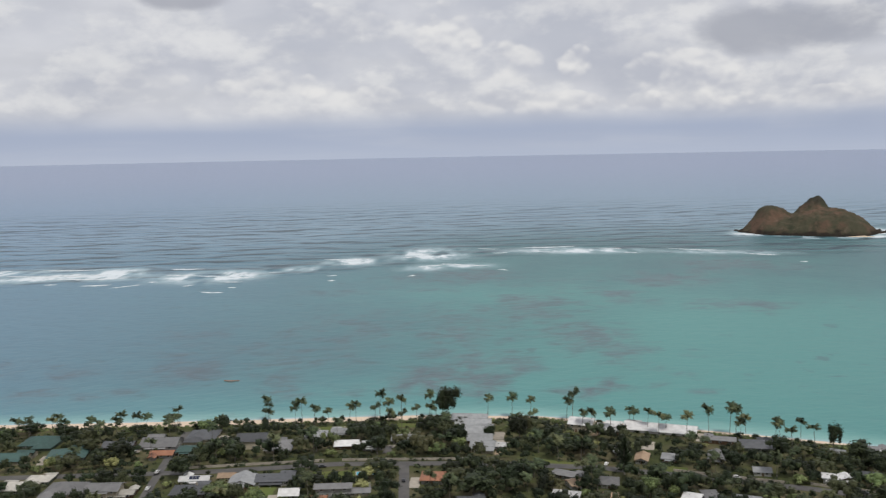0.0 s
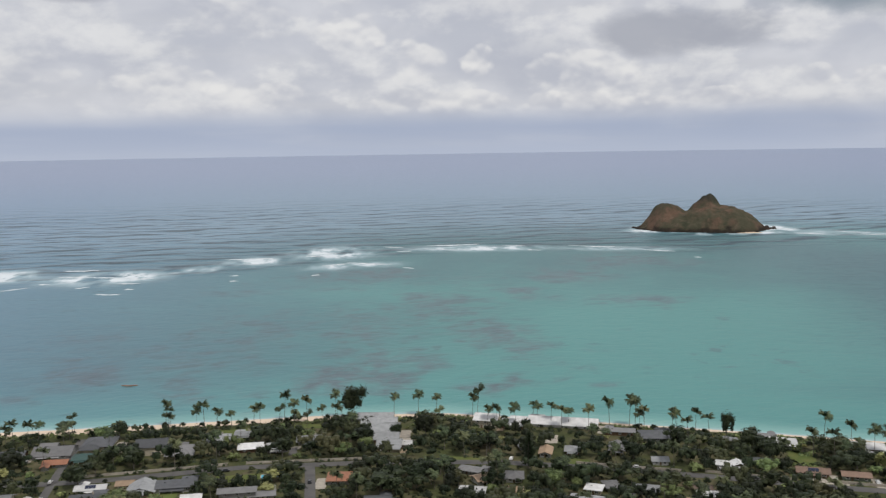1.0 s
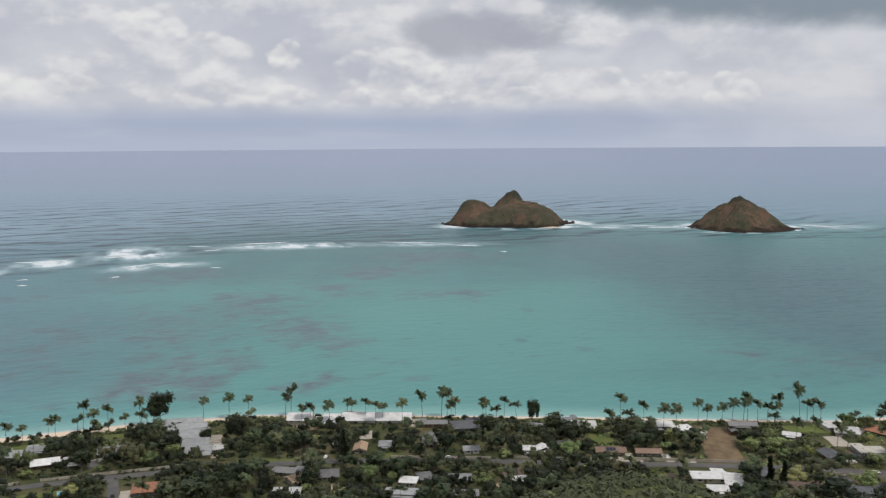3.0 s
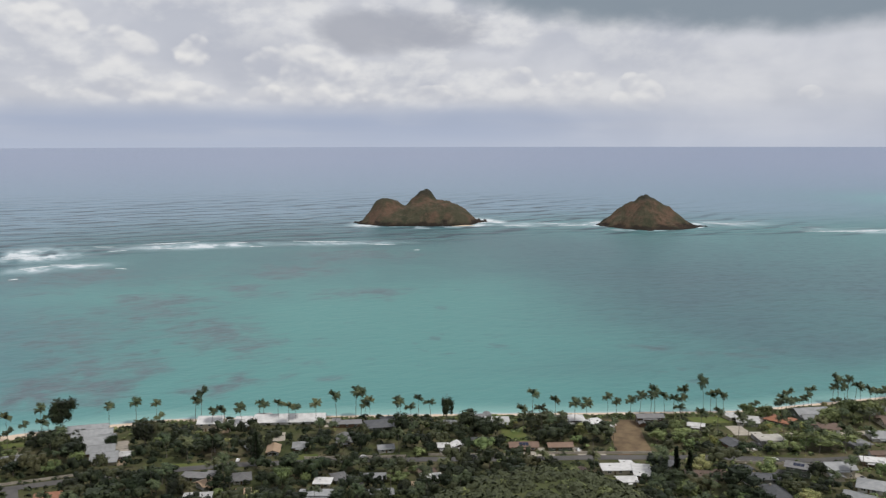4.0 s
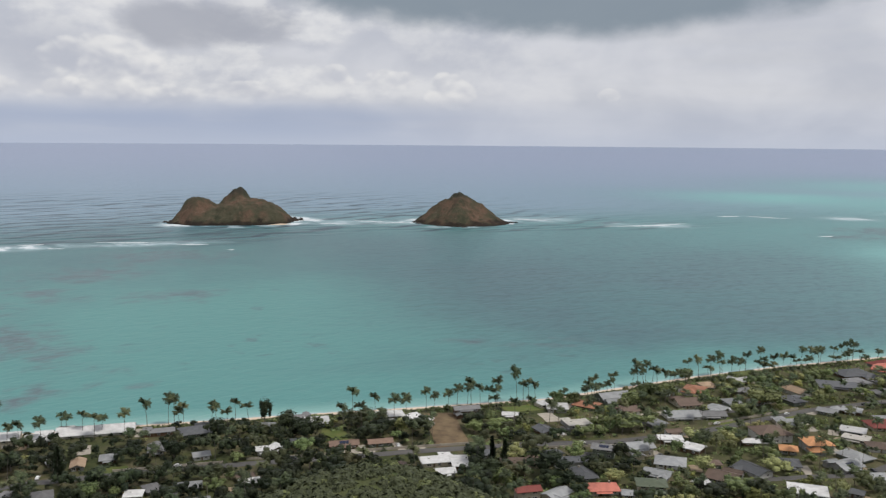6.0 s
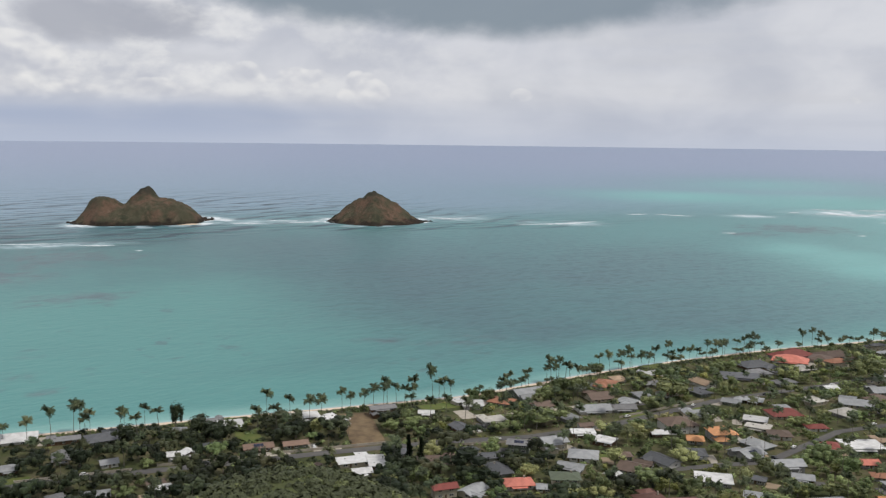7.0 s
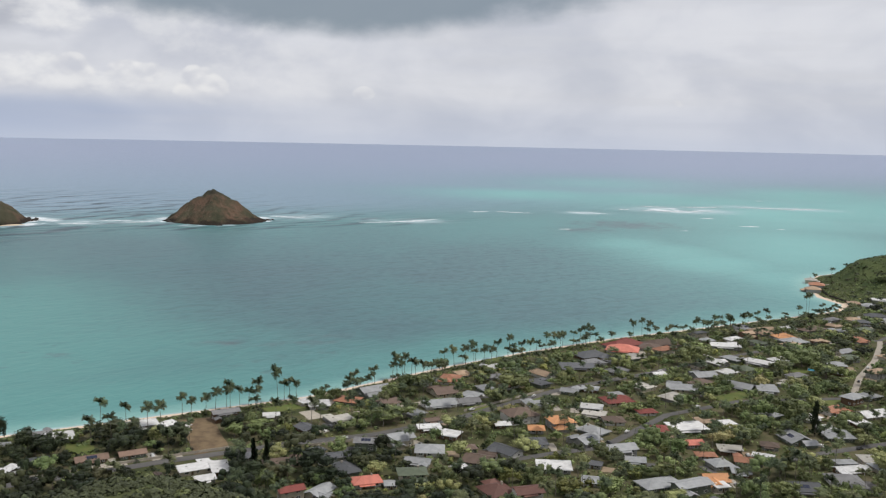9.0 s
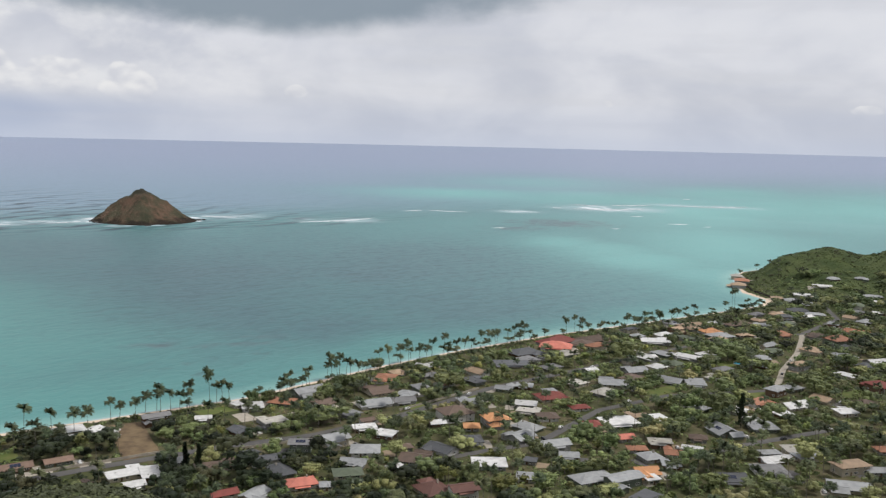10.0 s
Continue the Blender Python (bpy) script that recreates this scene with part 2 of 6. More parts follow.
def value_noise(x, y):
    x, y = np.asarray(x, float), np.asarray(y, float)
    i, j = np.floor(x).astype(int), np.floor(y).astype(int)
    u, v = x - i, y - j
    u, v = u * u * (3 - 2 * u), v * v * (3 - 2 * v)
    g = lambda a, b: N_GRID[a & 255, b & 255]
    return (g(i, j) * (1 - u) + g(i + 1, j) * u) * (1 - v) + (g(i, j + 1) * (1 - u) + g(i + 1, j + 1) * u) * v


def fbm(x, y, octaves=4):
    s, a, t = 0.0, 0.5, 0.0
    for o in range(octaves):
        s, t = s + a * value_noise(np.asarray(x) * 2 ** o + 17.3 * o, np.asarray(y) * 2 ** o + 41.7 * o), t + a
        a *= 0.5
    return s / t


def smooth(v, lo, hi):
    q = np.clip((np.asarray(v, float) - lo) / (hi - lo), 0, 1)
    return q * q * (3 - 2 * q)


def inland(x, y):
    """Signed distance to the shore line, positive on land, and the shore's bearing there (degrees)."""
    x, y = np.asarray(x, float), np.asarray(y, float)
    best, side, ang = np.full(x.shape, 1e9), np.ones(x.shape), np.zeros(x.shape)
    for (ax, ay), (bx, by) in zip(COAST[:-1], COAST[1:]):
        ex, ey = bx - ax, by - ay
        k = np.clip(((x - ax) * ex + (y - ay) * ey) / (ex * ex + ey * ey), 0, 1)
        d = np.hypot(x - ax - k * ex, y - ay - k * ey)
        near = d < best
        best = np.where(near, d, best)
        side = np.where(near, np.where(ex * (y - ay) - ey * (x - ax) < 0, 1, -1), side)
        ang = np.where(near, math.degrees(math.atan2(ey, ex)), ang)
    return best * side, ang


def blob(x, y, cx, cy, sx, sy, rot=0.0):
    c, s = math.cos(radians(rot)), math.sin(radians(rot))
    u, v = (x - cx) * c + (y - cy) * s, -(x - cx) * s + (y - cy) * c
    return np.exp(-0.5 * ((u / sx) ** 2 + (v / sy) ** 2))


def land(x, y):
    """Height of the ground."""
    x, y = np.asarray(x, float), np.asarray(y, float)
    d, _ = inland(x, y)
    z = np.minimum(np.maximum(d, -40) * 0.1, 1.6) + np.minimum(np.maximum(d - 16, 0) * 0.012, 4)
    r = np.hypot(x, y)
    ridge = 174.4 - 0.512 * np.hypot(x * np.where(x > 0, 1, 0.75), np.where(y > 0, y, y * 0.3))
    z = np.maximum(z, ridge + 3 * fbm(x / 40, y / 40) * smooth(r, 20, 80))
    z = z + 32 * blob(x, y, 132, 219, 40, 34)
    out = smooth(d, 4, 60)
    z = z + out * (31 * blob(x, y, 1270, 243, 62, 27) + 23 * blob(x, y, 1225, 295, 50, 30) + 53 * blob(x, y, 1330, 129, 80, 56) + 14 * blob(x, y, 1180, 60, 160, 50) + 8 * blob(x, y, 1180, 220, 50, 40) + 4 * (fbm(x / 38, y / 38) - 0.5) * smooth(x, 1150, 1220))
    return z


def on_sheet(table, x, y):
    """Bilinear value of a table over the ground sheet's grid."""
    u, v = (x - gx[0]) / 6.5, (y - gy[0]) / 6.5
    i, j = min(max(int(u), 0), len(gx) - 2), min(max(int(v), 0), len(gy) - 2)
    u, v = u - i, v - j
    return float((table[i, j] * (1 - u) + table[i + 1, j] * u) * (1 - v) + (table[i, j + 1] * (1 - u) + table[i + 1, j + 1] * u) * v)


def ground_z(x, y):
    return on_sheet(GZ, x, y)


def shore_gap(x, y):
    return on_sheet(gd, x, y)


def mesh_from(name, verts, faces, mats, smooth_faces=True):
    me = bpy.data.meshes.new(name)
    me.from_pydata([tuple(v) for v in verts] if not isinstance(verts, np.ndarray) else verts.tolist(), [], faces)
    for m in mats:
        me.materials.append(m)
    if smooth_faces:
        me.polygons.foreach_set("use_smooth", [True] * len(me.polygons))
    me.update()
    return me


def grid_faces(nu, nv, wrap=False):
    i, j = np.meshgrid(np.arange(nu if wrap else nu - 1), np.arange(nv - 1), indexing="ij")
    a, b = i * nv + j, ((i + 1) % nu) * nv + j
    return np.stack([a, b, b + 1, a + 1], -1).reshape(-1, 4).tolist()


def set_attr(me, name, values):
    at = me.attributes.new(name, "FLOAT", "POINT")
    at.data.foreach_set("value", np.asarray(values, np.float32).ravel())


# ground: one sheet with beach, village plain, ridge, spur and headland
gx, gy = np.arange(-1500, 1900.1, 6.5), np.arange(-520, 700.1, 6.5)
GX, GY = np.meshgrid(gx, gy, indexing="ij")
gd, _ = inland(GX, GY)
GZ = land(GX, GY)
me = mesh_from("ground", np.stack([GX, GY, GZ], -1).reshape(-1, 3), grid_faces(len(gx), len(gy)), [])
sand_w = 15 - 9.5 * smooth(GX, -40, 120) + 3 * blob(GX, GY, 1040, 268, 34, 26) - 3.5 * smooth(GX, 1075, 1110) + 3 * (fbm(GX / 25, GY / 25) - 0.5)
set_attr(me, "sand", smooth(gd, sand_w + 3, sand_w - 3))
set_attr(me, "scrub", np.clip(1.5 * blob(GX, GY, 1290, 190, 170, 140) + 0.8 * blob(GX, GY, 120, 230, 50, 60), 0, 1))
m, k, b = stuff_material("ground_cover", 0.95, 0, 0.15)
p = place(k)
grass = k.mix(k.step(k.noise(p, 0.03, 5), 0.35, 0.65), (0.046, 0.056, 0.024, 1), (0.125, 0.108, 0.066, 1))
grass = k.mix(k.step(k.noise(p, 0.25, 5), 0.4, 0.75), grass, (0.075, 0.086, 0.032, 1))
grass = k.mix(k.math("MULTIPLY", k.attr("scrub"), 0.85), grass, k.mix(k.step(k.noise(p, 0.05, 5), 0.35, 0.65), (0.034, 0.056, 0.021, 1), (0.072, 0.096, 0.035, 1)))
sandc = k.mix(k.noise(p, 0.2, 4), (0.60, 0.47, 0.36, 1), (0.70, 0.58, 0.46, 1))
k.put(b.inputs["Base Color"], k.mix(k.step(k.math("ADD", k.attr("sand"), k.math("MULTIPLY", k.noise(p, 0.3, 3), 0.3)), 0.5, 0.75), grass, sandc))
bumped(k, b, k.noise(p, 0.8, 5), 0.6, 0.5)
me.materials.append(m)
tagged(new("ground", me), "grassy coastal plain with a pale sand beach and a ridge", "ground", kind="structure")

# water: one sheet to the horizon, lifted towards the far rim where the eye's horizon lies
RIM, RIM_Z = 4900.0, EYE - 4900.0 * math.tan(radians(0.39))
aa = np.concatenate([np.radians(np.arange(-34, 92, 0.24)), np.radians(np.arange(92, 326, 4.0))])
rr = np.exp(np.linspace(math.log(370), math.log(RIM), 340))
AA, RR = np.meshgrid(aa, rr, indexing="ij")
WX, WY = RR * np.sin(AA), RR * np.cos(AA)
WZ = RIM_Z * np.clip((RR - 2300) / (RIM - 2300), 0, 1) ** 1.25


def sea_z(x, y):
    return RIM_Z * max(0.0, min(1.0, (math.hypot(x, y) - 2300) / (RIM - 2300))) ** 1.25


wd, _ = inland(WX, WY)
off = -wd
big = fbm(WX / 260, WY / 260)
reef_line = np.interp(WX, [-1400, -671, -286, -136, 0, 217, 440, 640, 900, 1400, 1960, 2600], [1150, 1300, 1300, 1420, 1480, 1570, 1505, 1490, 1530, 1230, 1100, 790])
beyond = WY - reef_line + 120 * (big - 0.5)
lagoon = smooth(beyond, 60, -160)
def strongest(rows):
    """The largest of several soft patches (x, y, half-sizes, turn, weight) at every point of the sea."""
    best = np.zeros_like(WX)
    for cx, cy, sx, sy, rot, a in rows:
        best = np.maximum(best, a * blob(WX, WY, cx, cy, sx, sy, rot))
    return best


shoal = 0.42 * lagoon + 0.42 * smooth(off, 120, 10)
for cx, cy, sx, sy, rot, a in [(353, 873, 260, 110, -10, 0.35), (126, 755, 150, 80, 0, 0.25), (341, 604, 170, 50, -22, 0.2), (42, 1078, 140, 70, 0, 0.2), (84, 640, 200, 50, 0, 0.3), (-450, 800, 240, 300, 0, -0.22), (-150, 950, 200, 200, 0, -0.10),
                               (425, 684, 80, 60, -32, 0.3), (363, 799, 70, 80, -24, 0.25), (279, 546, 90, 32, -27, 0.25), (260, 846, 60, 70, -17, 0.2)]:
    shoal += a * blob(WX, WY, cx, cy, sx, sy, rot)
# the deep channel through the reef, and sand banks beyond it
channel = strongest([(772, 850, 150, 300, -42, 1), (850, 1199, 180, 200, -35, 0.8), (632, 565, 50, 90, -48, 0.7), (720, 1348, 100, 210, -28, 0.5), (954, 712, 170, 280, -53, 1), (933, 491, 70, 115, -62, 0.5), (623, 603, 70, 75, -46, 0.6), (1071, 1039, 150, 235, -46, 0.65), (1010, 480, 40, 90, -64, 0.45), (1150, 800, 120, 150, -55, 0.35)])
channel = np.clip(channel * (0.72 + 0.9 * (fbm(WX / 150 + 4, WY / 150, 4) - 0.35)), 0, 1)
bank_right = strongest([(1401, 708, 70, 110, -63, 0.75), (1275, 505, 85, 120, -68, 1), (1350, 590, 90, 110, -66, 0.9), (2275, 1494, 330, 170, -57, 0.85), (2441, 1117, 420, 220, -65, 0.8), (2179, 710, 190, 330, -72, 0.8), (1597, 489, 130, 290, -73, 0.85), (1190, 392, 60, 90, -72, 0.8), (2800, 836, 240, 220, -73, 0.8), (2600, 500, 500, 330, -20, 0.85), (2750, 1500, 330, 240, -55, 0.7), (1060, 330, 26, 60, -72, 0.8)])
east = smooth(WX, 1000, 1250)
shoal = np.maximum(shoal - 0.55 * channel, bank_right * east) + 0.35 * (big - 0.5) * lagoon
reef = strongest([(-308, 646, 22, 22, 25, 0.6), (-256, 642, 22, 16, 22, 0.6), (-218, 726, 30, 46, 17, 0.8), (-123, 648, 16, 32, 11, 0.9), (-251, 841, 70, 80, 17, 0.4), (-81, 645, 18, 16, 7, 0.55), (-312, 714, 26, 24, 24, 0.5), (-17, 679, 26, 36, 1, 0.9), (23, 661, 20, 30, -2, 1), (23, 1242, 75, 66, -1, 0.75), (93, 972, 56, 80, -5, 0.75), (134, 829, 34, 62, -9, 0.85), (149, 747, 20, 40, -11, 0.85), (62, 704, 18, 26, -5, 0.75)])
reef = np.maximum(reef, strongest([(100, 626, 18, 13, -9, 0.85), (120, 647, 16, 20, -11, 0.7), (23, 866, 66, 98, -2, 0.55), (10, 737, 48, 40, -1, 0.65), (283, 1179, 60, 52, -13, 0.85), (206, 1060, 24, 22, -11, 0.9), (323, 963, 50, 42, -19, 0.6), (220, 1002, 34, 28, -12, 0.55), (419, 1301, 95, 88, -18, 0.65), (205, 734, 13, 8, -16, 0.6), (172, 683, 24, 14, -14, 0.55), (182, 623, 9, 6, -16, 0.7), (153, 644, 15, 16, -13, 0.6), (131, 1142, 76, 84, -7, 0.4)]))
reef = np.maximum(reef, strongest([(1740, 882, 90, 70, -63, 0.95), (1574, 896, 56, 50, -60, 0.65), (-120, 780, 90, 90, 8, 0.45), (-60, 900, 110, 130, 3, 0.42), (-420, 690, 90, 40, 28, 0.5), (-90, 1120, 150, 60, 0, 0.35), (461, 606, 26, 9, -37, 0.65), (500, 560, 40, 8, -40, 0.55), (545, 560, 30, 7, -43, 0.5)]))
milk = strongest([(-496, 1324, 36, 46, 21, 1), (-340, 1279, 52, 42, 15, 1), (-219, 1348, 24, 32, 9, 0.9), (-153, 1422, 36, 34, 6, 1), (-22, 1510, 46, 58, 1, 1), (-583, 1300, 72, 30, 24, 0.8), (-24, 1333, 34, 28, 1, 0.6), (223, 1522, 84, 30, -8, 0.8), (451, 1463, 76, 24, -17, 0.6), (25, 1345, 38, 22, -1, 0.6), (-720, 1330, 80, 30, 26, 0.8)])
milk = np.maximum(milk, strongest([(932, 1617, 95, 40, -30, 0.5), (593, 1750, 25, 26, -19, 0.7), (1065, 1592, 19, 46, -34, 0.8), (876, 1705, 21, 38, -27, 0.8), (1430, 1253, 62, 36, -49, 0.6), (2209, 970, 90, 50, -66, 0.9), (1954, 1114, 42, 36, -60, 0.6), (2434, 796, 118, 28, -72, 0.6), (1320, 1474, 56, 60, -42, 0.5)]))
ragged = fbm(WX / 26, WY / 80, 4)
foam = np.clip(1.25 * milk, 0, 1) * smooth(ragged, 0.1, 0.62)
for ix, iy, ir in ((745, 1770, 128), (1125, 1506, 104)):
    q = np.hypot((WX - ix) * 0.92, WY - iy)
    across = np.abs((WX - ix) * iy - (WY - iy) * ix) / math.hypot(ix, iy)
    foam = np.maximum(foam, (0.42 + 0.6 * smooth(across, 70, 115)) * smooth(q, ir + 34, ir + 6) * smooth(fbm(WX / 30 + 2, WY / 30), 0.42, 0.58)) + 0.3 * smooth(off, 5, 0) * smooth(off, -8, 0)
bank_right = bank_right * east
verts = np.stack([WX, WY, WZ], -1).reshape(-1, 3)
me = mesh_from("water", verts, grid_faces(len(aa), len(rr), wrap=True), [])
# far: share of painted distance haze at each point of the water
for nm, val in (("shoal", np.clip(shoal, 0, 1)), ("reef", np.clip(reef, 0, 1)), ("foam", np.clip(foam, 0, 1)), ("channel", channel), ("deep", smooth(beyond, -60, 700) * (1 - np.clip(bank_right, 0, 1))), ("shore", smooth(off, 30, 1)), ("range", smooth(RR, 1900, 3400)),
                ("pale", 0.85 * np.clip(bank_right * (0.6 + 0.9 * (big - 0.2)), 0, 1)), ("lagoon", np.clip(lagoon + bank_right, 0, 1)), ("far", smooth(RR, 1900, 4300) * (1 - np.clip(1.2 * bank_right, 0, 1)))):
    set_attr(me, nm, val)
m, k, b = stuff_material("sea_water", 0.22, 0, 0.4)
b.inputs["IOR"].default_value = 1.33
p = place(k)
px_ = k.n("ShaderNodeSeparateXYZ")
k.put(px_.inputs[0], p)


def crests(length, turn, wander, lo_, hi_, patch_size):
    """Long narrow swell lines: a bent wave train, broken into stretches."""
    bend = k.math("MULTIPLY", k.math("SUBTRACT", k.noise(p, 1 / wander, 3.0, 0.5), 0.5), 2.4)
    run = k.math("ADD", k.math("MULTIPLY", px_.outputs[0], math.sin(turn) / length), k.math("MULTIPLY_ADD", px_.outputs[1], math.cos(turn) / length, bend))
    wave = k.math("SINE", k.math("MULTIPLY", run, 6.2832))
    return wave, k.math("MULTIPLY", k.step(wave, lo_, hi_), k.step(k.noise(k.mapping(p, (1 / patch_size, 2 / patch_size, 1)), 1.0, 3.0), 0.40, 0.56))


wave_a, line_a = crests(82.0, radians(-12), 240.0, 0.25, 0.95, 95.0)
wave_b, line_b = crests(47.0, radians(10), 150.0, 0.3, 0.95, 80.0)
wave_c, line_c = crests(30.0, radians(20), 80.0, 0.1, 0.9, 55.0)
chop = k.noise(k.mapping(p, (1 / 15, 1 / 9, 1), (0, 0, radians(-24))), 1.0, 4.0, 0.62, 0.4)
mott = k.noise(p, 1 / 90, 5.0, 0.58, 0.3)
spots = k.noise(k.mapping(p, (1 / 30, 1 / 24, 1)), 1.0, 5.0, 0.6, 0.5)
heads = k.noise(p, 1 / 9, 3.0, 0.55, 0.4)
shal = k.math("MULTIPLY_ADD", k.math("SUBTRACT", mott, 0.5), 0.6, k.attr("shoal"), True)
c = k.mix(k.step(shal, 0.05, 0.95), (0.048, 0.136, 0.152, 1), (0.074, 0.244, 0.234, 1))
c = k.mix(k.step(px_.outputs[0], 150.0, -500.0, 0.0, 0.75), c, (0.102, 0.205, 0.285, 1))
c = k.mix(k.step(px_.outputs[0], 550.0, 1150.0, 0.0, 0.55), c, (0.112, 0.290, 0.295, 1))
c = k.mix(k.attr("pale"), c, (0.185, 0.470, 0.450, 1))
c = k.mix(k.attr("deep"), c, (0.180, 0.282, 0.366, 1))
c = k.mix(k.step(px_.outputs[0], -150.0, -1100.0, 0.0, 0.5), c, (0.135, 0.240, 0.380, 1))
# distance haze is mixed into the water colour towards the rim
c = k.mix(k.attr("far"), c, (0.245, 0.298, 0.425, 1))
c = k.mix(k.math("MULTIPLY", k.attr("channel"), 0.55), c, (0.078, 0.132, 0.160, 1))
cover_ = k.math("ADD", k.math("MULTIPLY", k.attr("reef"), 0.42), k.math("ADD", k.math("MULTIPLY", k.math("SUBTRACT", spots, 0.5), 1.15), k.math("MULTIPLY", k.math("SUBTRACT", mott, 0.5), 0.7)))
bed = k.math("MULTIPLY", k.step(cover_, 0.02, 0.46, 0.0, 0.85), k.step(k.attr("reef"), 0.05, 0.45))
bed = k.math("MULTIPLY", bed, k.step(heads, 0.3, 0.62, 0.45, 1.0))
c = k.mix(bed, c, k.mix(k.step(spots, 0.35, 0.7), (0.104, 0.124, 0.150, 1), (0.074, 0.086, 0.108, 1)))
dots = k.math("MULTIPLY", k.math("MULTIPLY", k.step(spots, 0.60, 0.66, 0.0, 0.6), k.step(px_.outputs[0], 900.0, 300.0)), k.math("MULTIPLY", k.step(k.attr("lagoon"), 0.3, 0.9), k.step(mott, 0.45, 0.62)))
c = k.mix(dots, c, (0.06, 0.11, 0.125, 1))
c = k.mix(k.math("MULTIPLY", k.attr("shore"), 0.5), c, (0.30, 0.52, 0.48, 1))
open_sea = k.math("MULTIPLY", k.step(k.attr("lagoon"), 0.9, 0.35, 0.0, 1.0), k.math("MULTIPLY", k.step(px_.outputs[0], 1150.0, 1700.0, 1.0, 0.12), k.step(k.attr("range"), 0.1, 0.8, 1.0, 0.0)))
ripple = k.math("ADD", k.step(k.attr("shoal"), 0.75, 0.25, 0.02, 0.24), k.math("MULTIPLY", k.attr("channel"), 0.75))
# shade on swell and chop is painted as dark lines in the base colour
trough_shade = k.math("ADD", k.math("MULTIPLY", k.math("ADD", k.math("MULTIPLY", line_a, 0.85), k.math("MULTIPLY", line_b, 0.6)), open_sea), k.math("MULTIPLY", k.math("ADD", k.math("MULTIPLY", line_c, 0.30), k.step(chop, 0.54, 0.36, 0.0, 0.48)), ripple), clamp=True)
c = k.mix(trough_shade, c, (0.018, 0.048, 0.068, 1))
ff = k.math("MULTIPLY", k.attr("foam"), k.step(k.noise(k.mapping(p, (1 / 16, 1 / 40, 1)), 1.0, 5, 0.6), 0.12, 0.62), clamp=True)
c = k.mix(k.step(ff, 0.02, 0.45, 0.0, 0.7), c, (0.40, 0.50, 0.55, 1))
c = k.mix(k.step(ff, 0.4, 0.75, 0.0, 0.85), c, (0.68, 0.73, 0.77, 1))
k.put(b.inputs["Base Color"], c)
k.put(b.inputs["Roughness"], k.step(ff, 0.1, 0.5, 0.36, 0.8))
bumped(k, b, k.math("ADD", k.math("MULTIPLY", k.math("ADD", wave_a, wave_b), open_sea), k.math("MULTIPLY", chop, 0.9)), 0.5, 1.6)
me.materials.append(m)
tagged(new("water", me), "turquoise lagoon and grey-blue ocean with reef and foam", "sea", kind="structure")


# ---- builders ----
def part(name, data, material=None, parent=None, label=""):
    """Links a mesh (or bmesh) as one object under a thing or part."""
    if isinstance(data, bmesh.types.BMesh):
        bm, data = data, bpy.data.meshes.new(name)
        bm.to_mesh(data)
        bm.free()
    if material is not None and not data.materials:
        data.materials.append(material)
    ob = new(name, data)
    ob.parent = parent
    return tagged(ob, label)


def box(bm, x0, x1, y0, y1, z0, z1):
    v = [bm.verts.new(q) for q in ((x0, y0, z0), (x1, y0, z0), (x1, y1, z0), (x0, y1, z0), (x0, y0, z1), (x1, y0, z1), (x1, y1, z1), (x0, y1, z1))]
    for f in ((3, 2, 1, 0), (4, 5, 6, 7), (0, 1, 5, 4), (1, 2, 6, 5), (2, 3, 7, 6), (3, 0, 4, 7)):
        bm.faces.new([v[i] for i in f])
    return bm


def slab(bm, pts, th):
    """A plate of the given thickness under a planar outline."""
    top = [bm.verts.new(q) for q in pts]
    low = [bm.verts.new((q[0], q[1], q[2] - th)) for q in pts]
    bm.faces.new(top), bm.faces.new(low[::-1])
    for i in range(len(pts)):
        j = (i + 1) % len(pts)
        bm.faces.new((top[j], top[i], low[i], low[j]))


